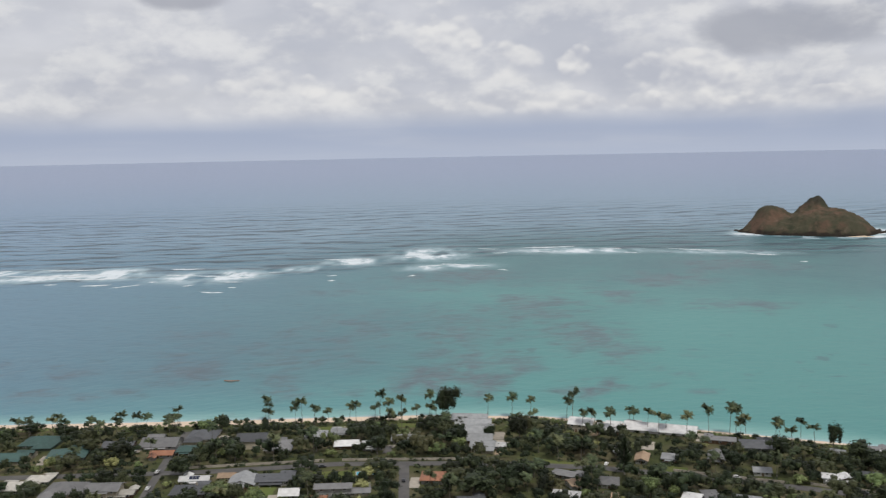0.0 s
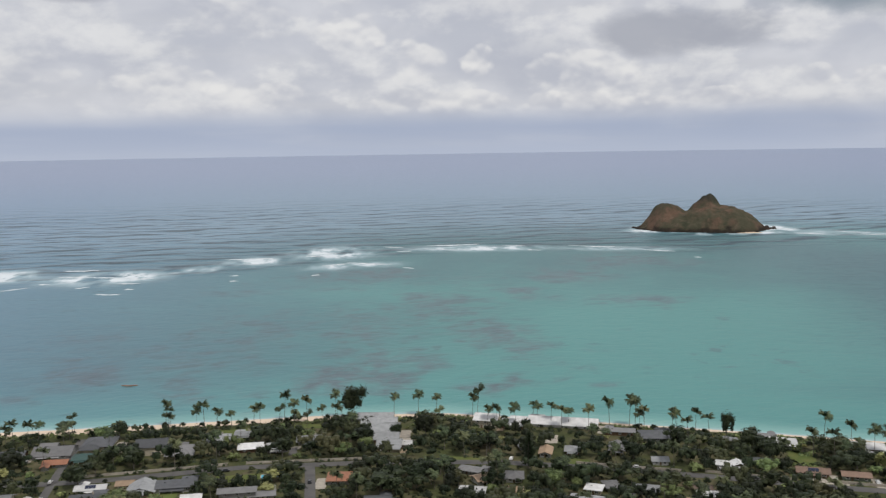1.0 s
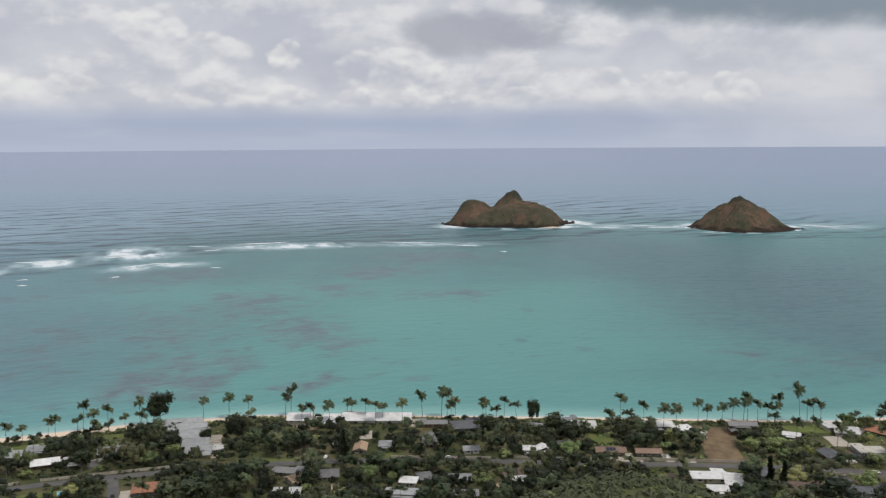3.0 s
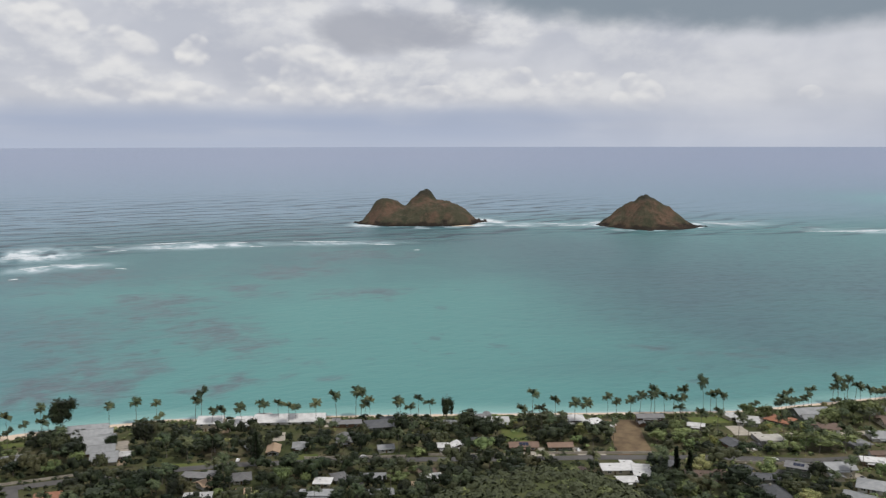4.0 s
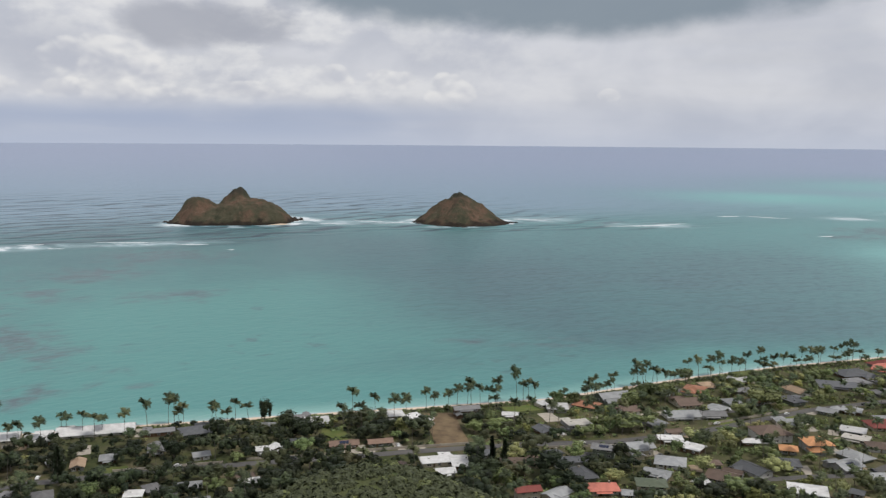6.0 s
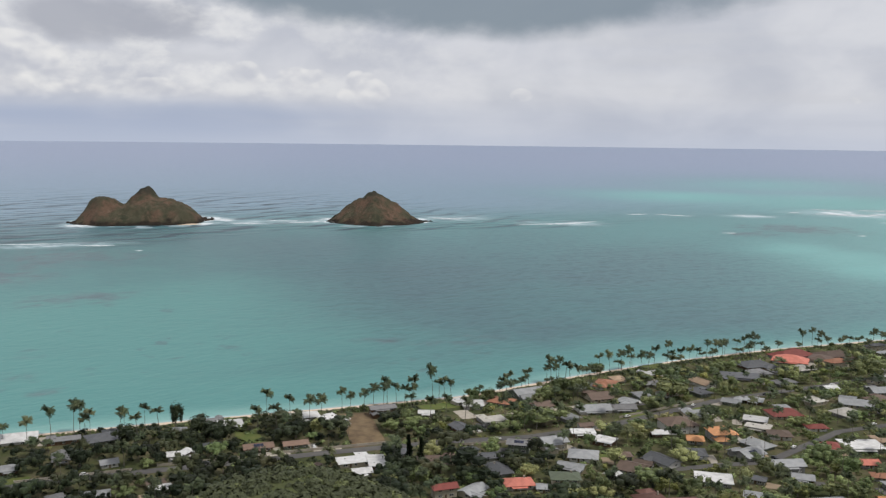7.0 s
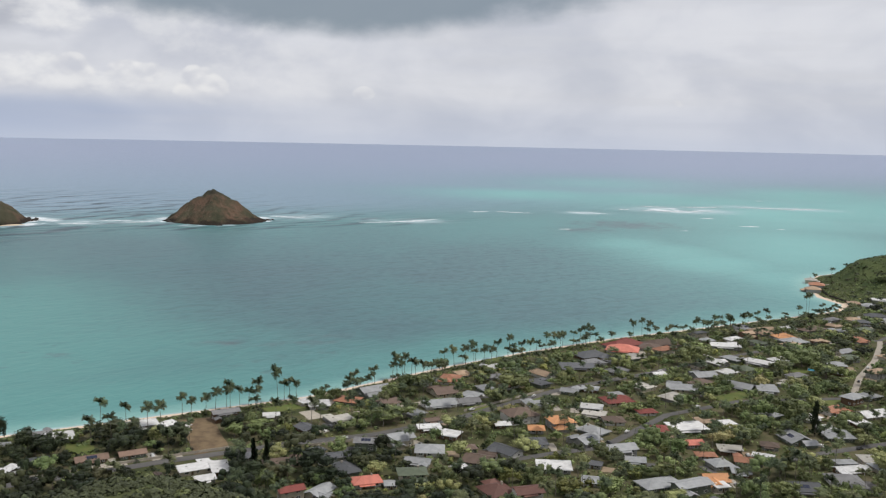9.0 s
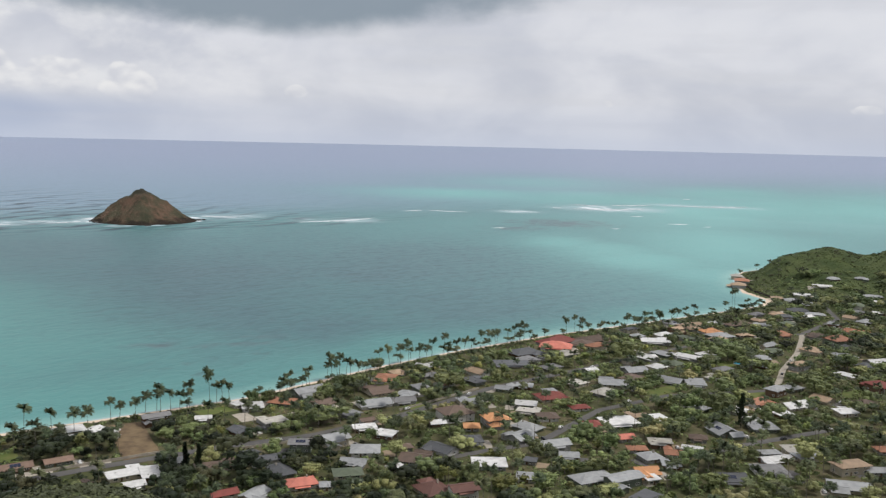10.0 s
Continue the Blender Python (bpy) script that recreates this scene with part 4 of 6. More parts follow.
HOUSES_B = [
    (-82.2, 528.1, 2, 14.3, 9.7, "silver", "hip"),
    (-66.6, 534, 2, 10.8, 7.4, "silver", "hip"),
    (-60.1, 509, 92, 9.7, 12.5, "white", "gable"),
    (-44.5, 505.9, 2, 11.6, 8.8, "white", "flat"),
    (-26.4, 517.8, 2, 13.9, 9, "silver", "hip"),
    (-134.7, 454.3, 2, 14.1, 6, "white", "gable"),
    (-133, 437.8, 2, 16.2, 12, "slate", "hip"),
    (-108.4, 450.3, 2, 12.6, 13.7, "silver", "gable"),
    (-92.3, 452, 2, 20.1, 10.1, "slate", "flat"),
    (-80.8, 431.9, 2, 9, 8.9, "white", "gable"),
    (-58.6, 432.3, 2, 17.4, 6, "grey", "gable"),
    (-46.2, 433.2, 2, 10.8, 6, "grey", "gable"),
    (-118.7, 458.5, 2, 7.7, 6, "tan", "gable"),
    (-8.6, 450.9, -5, 11.1, 11.7, "rust", "hip"),
    (-65.7, 422, 2, 8.8, 6, "rust", "gable"),
]
HOUSES_C = [
    (14, 560, -8, 22, 10, "silver", "gable"),
    (16, 546, -8, 21, 11, "silver", "gable"),
    (19, 530, -8, 16, 12, "silver", "gable"),
    (19, 515, -8, 14, 11, "silver", "gable"),
    (20, 501, -8, 13, 11, "silver", "gable"),
    (83, 536, -20, 14, 14, "white", "gable"),
    (99, 531, -20, 13, 13, "white", "gable"),
    (130, 529, -20, 42, 13, "white", "gable"),
]
HOUSES_D = [
    (240.1, 487.5, -22, 14.5, 6, "grey", "gable"),
    (245.6, 472.8, -22, 12.9, 7.3, "white", "flat"),
    (287.6, 457.3, -22, 17.4, 9.9, "white", "hip"),
    (288, 440, 22, 11, 8, "white", "gable"),
    (296, 444, 22, 9, 8, "white", "gable"),
    (299, 435, 22, 11, 6.5, "white", "gable"),
    (237, 424, -22, 15, 7, "clay", "gable"),
    (256, 416, -22, 13, 7, "clay", "gable"),
    (10.5, 417.9, -5, 11.5, 6, "slate", "gable"),
    (265, 372, -22, 17, 8, "white", "flat"),
    (273, 363, 60, 15, 7.5, "white", "flat"),
    (259, 357, -22, 9, 7, "white", "gable"),
    (330.6, 433.6, -22, 15.3, 7, "grey", "gable"),
    (272.9, 308.7, -22, 11.4, 6, "red", "gable"),
]
HOUSES_E = [
    (285.3, 301.4, 8, 13.2, 7.8, "silver", "gable"),
    (681.1, 344.9, -16, 33.9, 17, "red", "hip"),
    (707.9, 322.6, -22, 29.4, 17, "brown", "hip"),
    (780.9, 235.9, -22, 14.9, 7.7, "tan", "hip"),
    (823.2, 292.8, -22, 12.5, 12.5, "silver", "hip"),
    (861.7, 241.8, -22, 27.9, 10.2, "brown", "hip"),
    (813.7, 222.8, -22, 12.1, 6, "tan", "hip"),
    (1186, 338.3, 19, 12.7, 13.1, "pale", "hip"),
    (1148.2, 320.3, 19, 18.4, 17, "rust", "hip"),
]
HOUSES_F = [
    (1113.4, 314.2, 24, 14.9, 15.9, "tan", "hip"),
    (761.7, 310.6, -22, 12.8, 6, "slate", "hip"),
    (849.8, 167.7, -22, 16.9, 9.3, "brown", "hip"),
    (927, 242, -20, 14.9, 8.9, "grey", "hip"),
]
ROOFS_A = [
    (406, 402.5, -68, 14.2, 12.6, "rust", "hip"),
    (432, 404, -15, 20.8, 15.9, "silver", "gable"),
    (439, 352.5, -29, 20.8, 12.6, "silver", "gable"),
    (455, 341, -36, 15.2, 8.6, "grey", "gable"),
    (493, 385.5, -65, 12.3, 15.5, "rust", "hip"),
    (511, 388.5, -27, 9.2, 8.6, "tan", "hip"),
    (488, 349.5, -27, 9.2, 14.4, "silver", "hip"),
    (469, 348.5, -81, 11.2, 10.4, "silver", "hip"),
    (462.5, 367.5, -25, 14.6, 13.8, "brown", "gable"),
    (407.5, 332.5, -29, 8.3, 6, "brown", "gable"),
    (395.5, 324.5, -39, 12.2, 6, "white", "flat"),
    (393.5, 307, -76, 10.4, 9.2, "white", "flat"),
    (366, 299.5, -52, 14.4, 12.6, "silver", "hip"),
    (348, 292.5, -65, 12.3, 6.9, "silver", "gable"),
]
ROOFS_B = [
    (381.5, 285.5, -38, 9.4, 6.4, "brown", "hip"),
    (371.5, 269.5, -72, 13.8, 13.3, "brown", "gable"),
    (355, 271, -90, 6, 6.4, "white", "gable"),
    (309.5, 294, -32, 13.3, 9.2, "salmon", "hip"),
    (315, 282, -45, 6, 6, "silver", "gable"),
    (328.5, 280, -42, 12.9, 9.2, "moss", "hip"),
    (342, 237, -23, 13.2, 15, "maroon", "hip"),
    (346, 222, -34, 12.4, 8.8, "maroon", "gable"),
    (388.5, 233.5, -54, 16.6, 11.7, "white", "flat"),
    (479.5, 303, -32, 13.3, 11, "silver", "hip"),
    (448, 295, -29, 18.6, 16.8, "brown", "hip"),
    (430, 296, -37, 8, 6.4, "white", "gable"),
    (436, 275, -53, 8, 8.2, "orange", "hip"),
    (452.5, 268.5, -35, 13.8, 13.5, "orange", "hip"),
]
ROOFS_C = [
    (416, 261.5, -48, 10, 11.7, "slate", "hip"),
    (496, 271.5, -65, 12.3, 8.5, "white", "flat"),
    (484, 263, -74, 12.6, 6.4, "pale", "flat"),
    (481.5, 248, -48, 11.5, 10.6, "brown", "hip"),
    (522.5, 267, -35, 18.8, 13.8, "red", "hip"),
    (535, 275, -37, 8, 6.3, "silver", "hip"),
    (522, 303, -72, 10.6, 8.4, "silver", "gable"),
    (536.5, 295.5, -66, 10.1, 8.4, "silver", "hip"),
    (430.5, 217, -34, 16, 9.1, "silver", "gable"),
    (425, 205, -59, 9.7, 7.3, "silver", "gable"),
    (406, 220, -68, 8.8, 6, "slate", "hip"),
    (385.5, 206, -63, 13.7, 8.4, "silver", "hip"),
    (585.5, 334.5, -51, 25, 14.1, "slate", "flat"),
    (627, 346.5, -25, 24.4, 17.4, "slate", "hip"),
]
ROOFS_D = [
    (664, 336.5, -68, 24.9, 18, "salmon", "hip"),
    (687.5, 323.5, -74, 15.7, 18, "brown", "hip"),
    (402.5, 180.5, -30, 20, 10.9, "silver", "hip"),
    (406, 165.5, -27, 18.1, 8.1, "silver", "gable"),
    (427, 162, -45, 12.1, 10.6, "orange", "gable"),
    (418.5, 155.5, -36, 6.6, 6, "white", "flat"),
    (450, 168.5, -35, 10.2, 10.6, "silver", "hip"),
    (446.5, 155.5, -61, 8.3, 8.8, "silver", "hip"),
    (464.5, 158, -63, 13.7, 7, "rust", "gable"),
    (475.5, 154, -76, 10.4, 6, "white", "flat"),
    (472, 192.5, -41, 8.6, 7, "salmon", "gable"),
    (458.5, 179.5, -52, 9.4, 6, "rust", "hip"),
    (476.5, 173, -60, 11.9, 6.4, "pale", "flat"),
    (497.5, 207.5, -41, 20.7, 13.3, "white", "flat"),
]
ROOFS_E = [
    (517.5, 202, -36, 11.6, 6, "tan", "hip"),
    (520.5, 192, -34, 8.8, 7.3, "white", "flat"),
    (483, 217.5, -48, 10, 10.6, "red", "hip"),
    (512, 241, -39, 10.8, 7.3, "red", "hip"),
    (581, 247, -63, 20.4, 13.4, "silver", "gable"),
    (613.5, 217.5, -93, 17, 10.3, "silver", "gable"),
    (615.5, 199.5, -62, 12.8, 12.6, "silver", "flat"),
    (519, 150, -40, 13.6, 14.3, "silver", "gable"),
    (498, 158, -68, 8.8, 7.5, "brown", "hip"),
    (550.5, 142.5, -38, 9.4, 6.9, "white", "flat"),
    (541.5, 133.5, -50, 15, 13.5, "silver", "flat"),
    (577, 130.5, -35, 10.2, 9.5, "white", "flat"),
    (602, 129, -29, 18.6, 10.8, "white", "gable"),
    (606, 98, -45, 12.1, 9.3, "white", "flat"),
]
ROOFS_F = [
    (510.5, 105, -52, 15.8, 9.5, "pale", "flat"),
    (502.5, 99, -42, 12.9, 9.1, "silver", "hip"),
    (487.5, 112, -39, 17.2, 6, "white", "gable"),
    (497, 117.5, -48, 10, 6, "silver", "hip"),
    (469, 110.5, -56, 16, 12.4, "grey", "hip"),
    (444, 124, -54, 15.2, 11.6, "slate", "gable"),
    (495.5, 76, -39, 17.2, 8.9, "tan", "hip"),
    (502, 63.5, -54, 11.6, 7.2, "silver", "hip"),
    (469, 72, -68, 19.5, 11.4, "silver", "gable"),
    (541, 66.5, -49, 7.2, 8.1, "rust", "hip"),
    (685, 90, -40, 13.6, 14.6, "red", "hip"),
    (637.5, 92, -36, 11.6, 8.9, "brown", "hip"),
    (735, 276, -61, 23.1, 13.8, "white", "flat"),
    (694, 233, -95, 20.1, 9.8, "white", "flat"),
]
ROOFS_G = [
    (727.5, 183.5, -62, 12.8, 9.9, "silver", "hip"),
    (759.5, 181.5, -69, 11.9, 14.1, "moss", "hip"),
    (824.5, 272.5, -34, 28.2, 16.1, "tan", "hip"),
    (810, 252.5, -35, 17.4, 13.6, "orange", "hip"),
    (795.5, 238.5, -30, 20, 16.9, "silver", "hip"),
    (842.5, 196, -48, 11.5, 15.7, "rust", "hip"),
    (833.5, 145.5, -37, 19.4, 17.1, "rust", "hip"),
    (771.5, 105, -39, 17.2, 12.2, "white", "gable"),
    (778, 129, -34, 12.4, 13, "silver", "hip"),
    (625.5, 250, -34, 16, 11.3, "silver", "gable"),
    (604, 276.5, -27, 9.2, 9.1, "white", "gable"),
    (384, 420.5, -6, 8, 8.7, "white", "flat"),
    (385.5, 408.5, -39, 12.2, 11.8, "white", "flat"),
    (372.5, 376.5, -18, 13.8, 8.6, "pale", "flat"),
]
ROOFS_H = [
    (347, 378, -11, 8.2, 11.4, "slate", "gable"),
    (351, 414.5, -41, 8.6, 6, "white", "gable"),
    (323.5, 332, -30, 17.7, 8, "slate", "gable"),
    (324.5, 345.5, -6, 7.1, 6.3, "slate", "hip"),
    (348, 330.5, -54, 11.6, 8, "grey", "gable"),
    (300, 345, -34, 19.6, 8.6, "brown", "hip"),
    (293.5, 367, -13, 7.2, 6.9, "slate", "hip"),
    (97.5, 490, 0, 7, 10.6, "silver", "hip"),
    (107, 476, -18, 6, 11.6, "tan", "gable"),
    (122.5, 476.5, -18, 7.5, 8.3, "silver", "hip"),
    (178, 495, -11, 18.4, 13.9, "slate", "hip"),
    (159, 505, -18, 17, 6, "grey", "flat"),
    (148.5, 476.5, -18, 7.5, 12.8, "grey", "gable"),
    (165, 453, -11, 8.2, 7, "silver", "gable"),
]
ROOFS_I = [
    (203.5, 439.5, -11, 6, 6.3, "white", "gable"),
    (195.5, 440.5, -23, 6, 6.4, "white", "flat"),
    (218.5, 443, -20, 9.7, 8.1, "slate", "hip"),
    (215.5, 476.5, -23, 6, 10.1, "silver", "flat"),
    (144.5, 413, -20, 9.7, 7.5, "silver", "hip"),
    (118, 416, -27, 6.9, 6, "white", "flat"),
    (128, 420, 0, 6, 8.5, "grey", "hip"),
    (171.5, 409, -13, 7.2, 6, "brown", "gable"),
    (170, 399.5, -17, 8.4, 6, "white", "flat"),
    (62, 452, -30, 14.1, 6, "grey", "hip"),
    (64.5, 439, 24, 7.8, 7.3, "tan", "gable"),
    (82, 440, -11, 8.2, 9.9, "grey", "hip"),
    (79, 420, -14, 6.2, 6, "tan", "gable"),
    (57.5, 422, -17, 11.6, 6, "white", "flat"),
]
ROOFS_J = [
    (138.5, 392, -15, 13.5, 6, "silver", "gable"),
    (112, 402, -24, 17.7, 6, "silver", "flat"),
    (30, 500, -14, 6.2, 6, "white", "flat"),
    (236.5, 374.5, -18, 20.1, 6, "brown", "gable"),
]
HILL_HOUSES = [
    (1162.4, 214.2, -72, 14, 10, "silver", "hip"),
    (1183.6, 185.8, -73, 14, 9, "silver", "hip"),
    (1129.6, 220.1, -71, 20, 7, "white", "gable"),
    (1082.9, 231.8, -70, 18, 8, "white", "flat"),
    (1043, 233.1, -69, 16, 10, "silver", "hip"),
    (1025.5, 208.8, -70, 22, 10, "silver", "hip"),
    (979, 212.9, -70, 20, 12, "slate", "hip"),
    (964.7, 192.4, -71, 18, 9, "silver", "hip"),
    (1054.8, 253.3, -68, 12, 10, "tan", "hip"),
    (1108.4, 160.6, -74, 20, 10, "silver", "hip"),
    (1077.4, 148.3, -74, 12, 8, "white", "flat"),
    (1003.4, 136.2, -74, 14, 7, "white", "flat"),
    (918.9, 212.2, -69, 14, 9, "slate", "hip"),
]
HOUSE_BLOCKS = [HILL_HOUSES, HOUSES_A, HOUSES_B, HOUSES_C, HOUSES_D, HOUSES_E, HOUSES_F, ROOFS_A, ROOFS_B, ROOFS_C, ROOFS_D, ROOFS_E, ROOFS_F, ROOFS_G, ROOFS_H, ROOFS_I, ROOFS_J]
_seed = 100
for block in HOUSE_BLOCKS:
    for hx, hy, hr, hw, hd, hroof, hkind in block:
        _seed += 1
        house(hx, hy, hr, hw, hd, hroof, hkind, _seed)


# more small houses fill the village where the streets run inland
rh = random.Random(31)
spots = [(q[0], q[1], 11.0) for b_ in HOUSE_BLOCKS for q in b_]
filled = 0
for _ in range(6000):
    a, q = math.radians(rh.uniform(40, 82)), rh.uniform(420, 1050)
    x, y = q * math.sin(a), q * math.cos(a)
    d = shore_gap(x, y)
    if filled >= 60 or not 30 < d < 300 or any((x - u) ** 2 + (y - v) ** 2 < 19.0 ** 2 for u, v, _w in spots) or any((x - u) ** 2 + (y - v) ** 2 < (c + 6) ** 2 for u, v, c in KEEP):
        continue
    filled += 1
    spots.append((x, y, 11.0))
    house(x, y, float(inland(np.array([x]), np.array([y]))[1][0]) + rh.choice((0, 0, 90)), rh.uniform(10, 17), rh.uniform(8, 11), rh.choice(["silver", "grey", "white", "slate", "tan", "brown", "pale", "silver", "moss", "rust"]), rh.choice(["hip", "gable", "hip", "flat"]), 900 + filled)


# ---- plants ----
def clump_crown(r, rx, rz, base, leaves, size, lobes, flat=0.0):
    """Crown of small leaf sprays set round several uneven lobes, over a dark inner mass."""
    vs, fs = [], []
    cen = []
    for i in range(lobes):
        a, q = r.uniform(0, 6.28), r.uniform(0.2, 0.85)
        cen.append((Vector((math.cos(a) * q * rx, math.sin(a) * q * rx, base + rz * r.uniform(0.65, 1.4))), r.uniform(0.26, 0.46)))
    cen.append((Vector((0, 0, base + rz * 1.25)), 0.55))
    for c, s in cen:
        # inner mass
        n0 = len(vs)
        for zz in (-0.5, 0.45):
            for ph in range(4):
                jit = r.uniform(0.5, 0.72)
                vs.append(c + Vector((math.cos(ph * 1.571 + s * 9) * rx * s * jit, math.sin(ph * 1.571 + s * 9) * rx * s * jit, zz * rz * s)))
        fs.extend((n0 + ph, n0 + (ph + 1) % 4, n0 + 4 + (ph + 1) % 4, n0 + 4 + ph) for ph in range(4))
        fs.append((n0 + 4, n0 + 5, n0 + 6, n0 + 7))
        for _ in range(leaves // len(cen)):
            d = Vector((r.gauss(0, 1), r.gauss(0, 1), r.gauss(0.25, 1))).normalized()
            q = c + Vector((d.x * rx * s, d.y * rx * s, d.z * rz * s)) * r.uniform(0.62, 1.16)
            nrm = (d + Vector((r.uniform(-.6, .6), r.uniform(-.6, .6), r.uniform(-.2, .7)))).normalized()
            t = nrm.orthogonal().normalized()
            t.rotate(Matrix.Rotation(r.uniform(0, 6.28), 3, nrm))
            b2 = nrm.cross(t)
            l = size * r.uniform(0.6, 1.3)
            n0 = len(vs)
            vs.extend((q - t * l, q + b2 * l * 0.5 - nrm * l * 0.15, q + t * l, q - b2 * l * 0.5 - nrm * l * 0.15))
            fs.append((n0, n0 + 1, n0 + 2, n0 + 3))
    return mesh_from("crown", vs, fs, [], False)


def trunk_mesh(r, height, radius, limbs):
    bm = bmesh.new()

    def limb(a, b_, ra, rb, n=6):
        ax = (b_ - a).normalized()
        s = ax.orthogonal().normalized()
        t = ax.cross(s)
        ring = lambda c, q: [bm.verts.new(c + (s * math.cos(i * 6.283 / n) + t * math.sin(i * 6.283 / n)) * q) for i in range(n)]
        mid_ = a.lerp(b_, 0.5) + s * (b_ - a).length * 0.05
        R = [ring(a, ra), ring(mid_, (ra + rb) * 0.48), ring(b_, rb)]
        for lo_, hi_ in zip(R[:-1], R[1:]):
            for i in range(n):
                bm.faces.new((lo_[i], lo_[(i + 1) % n], hi_[(i + 1) % n], hi_[i]))
        bm.faces.new(R[-1])

    top = Vector((r.uniform(-.3, .3), r.uniform(-.3, .3), height))
    limb(Vector((0, 0, -0.5)), top, radius, radius * 0.6)
    for i in range(limbs):
        a = i * 6.283 / limbs + r.uniform(-.4, .4)
        limb(top - Vector((0, 0, height * 0.1)), top + Vector((math.cos(a) * height * 0.7, math.sin(a) * height * 0.7, height * r.uniform(.4, .8))), radius * 0.5, radius * 0.2, 5)
    me = bpy.data.meshes.new("trunk")
    bm.to_mesh(me), bm.free()
    me.materials.append(M["bark"])
    return me


def tree_kind(seed, rx, rz, stem, leaves, size, lobes, mat, label, name="tree"):
    r = random.Random(seed)
    e = tagged(new(name), label, "tree", "village trees")
    part("trunk", trunk_mesh(r, stem + rz * 0.6, 0.16 + rx * 0.03, 4), None, e)
    part("crown", clump_crown(r, rx, rz, stem, leaves, size, lobes), mat, e)
    return e


def spire_kind(seed, height, width, mat, label):
    """Tall dark tree with rising sprays: uneven tiers narrowing to the top."""
    r = random.Random(seed)
    e = tagged(new("tree"), label, "tree", "tall dark trees")
    part("trunk", trunk_mesh(r, height * 0.8, 0.3, 0), None, e)
    vs, fs = [], []
    for i in range(620):
        f = r.random() ** 0.8
        a = r.uniform(0, 6.283)
        q = width * (1 - f) ** 0.6 * r.uniform(0.35, 1.0) * (0.75 + 0.4 * math.sin(9 * f + a))
        c = Vector((math.cos(a) * q, math.sin(a) * q, 1.2 + f * (height - 1.2)))
        d = Vector((math.cos(a) * 0.7, math.sin(a) * 0.7, r.uniform(0.2, 1.0))).normalized()
        s = d.orthogonal().normalized()
        s.rotate(Matrix.Rotation(r.uniform(0, 6.28), 3, d))
        l, n0 = r.uniform(0.5, 1.0), len(vs)
        vs.extend((c - d * l, c + s * l * 0.45, c + d * l, c - s * l * 0.45))
        fs.append((n0, n0 + 1, n0 + 2, n0 + 3))
    part("crown", mesh_from("crown", vs, fs, [], False), mat, e)
    return e


def frond_mesh(r, length, droop):
    """One feathered palm leaf: a bowed rib with drooping leaflets on both sides."""
    vs, fs = [], []
    n = 8
    for i in range(n):
        f0 = i / n
        rib = lambda f: Vector((length * f * (1 - 0.20 * f * f * droop), 0, length * (0.44 * f - droop * 0.60 * f * f)))
        a, b_ = rib(f0), rib((i + 1) / n)
        wdt = length * 0.26 * (0.5 + math.sin(math.pi * min(f0 * 0.85 + 0.15, 1))) * 0.75
        for s in (-1, 1):
            n0 = len(vs)
            tip = a.lerp(b_, 0.7) + Vector((length * 0.07, s * wdt * r.uniform(0.7, 1.1), -wdt * r.uniform(0.5, 1.0)))
            vs.extend((a, b_, tip + (b_ - a) * 0.30, tip - (b_ - a) * 0.2))
            fs.append((n0, n0 + 1, n0 + 2, n0 + 3) if s > 0 else (n0 + 3, n0 + 2, n0 + 1, n0))
    me = mesh_from("frond", vs, fs, [M["frond"]], False)
    return me


FRONDS = [frond_mesh(random.Random(40 + i), ln, dr) for i, (ln, dr) in enumerate(((4.4, 0.8), (4.6, 1.15), (4.0, 0.35), (4.2, 1.45)))]


def palm_kind(seed, height, label):
    r = random.Random(seed)
    e = tagged(new("palm_tree"), label, "palm tree", "coconut palms")
    bend = Vector((r.uniform(-.08, .08), r.uniform(-.08, .08)))
    n, sides = 8, 6
    vs = []
    for i in range(n + 1):
        f = i / n
        rad = 0.17 - 0.07 * f + (0.10 if i == 0 else 0)
        c = Vector((bend.x * height * f * f, bend.y * height * f * f, height * f - (0.4 if i == 0 else 0)))
        vs += [c + Vector((math.cos(j * 6.283 / sides) * rad, math.sin(j * 6.283 / sides) * rad, 0)) for j in range(sides)]
    fs = [(i * sides + j, i * sides + (j + 1) % sides, (i + 1) * sides + (j + 1) % sides, (i + 1) * sides + j) for i in range(n) for j in range(sides)]
    part("trunk", mesh_from("trunk", vs, fs, [M["bark"]]), None, e)
    top = Vector((bend.x * height, bend.y * height, height))
    bm = bmesh.new()
    for i in range(5):
        bmesh.ops.create_icosphere(bm, subdivisions=1, radius=0.2, matrix=Matrix.Translation(top + Vector((math.cos(i * 1.257) * 0.32, math.sin(i * 1.257) * 0.32, -0.35))))
    part("coconuts", bm, M["timber"], e)
    for i in range(26):
        me = FRONDS[(0, 1, 0, 2, 3, 1)[i % 6]]
        ob = part("frond", me, None, e)
        ob.matrix_local = Matrix.Translation(top) @ Matrix.Rotation(i * 2.399 + r.uniform(-.2, .2), 4, "Z") @ Matrix.Rotation(-1.0 + 1.25 * ((i * 0.618) % 1.0) ** 0.9, 4, "Y")
    return e


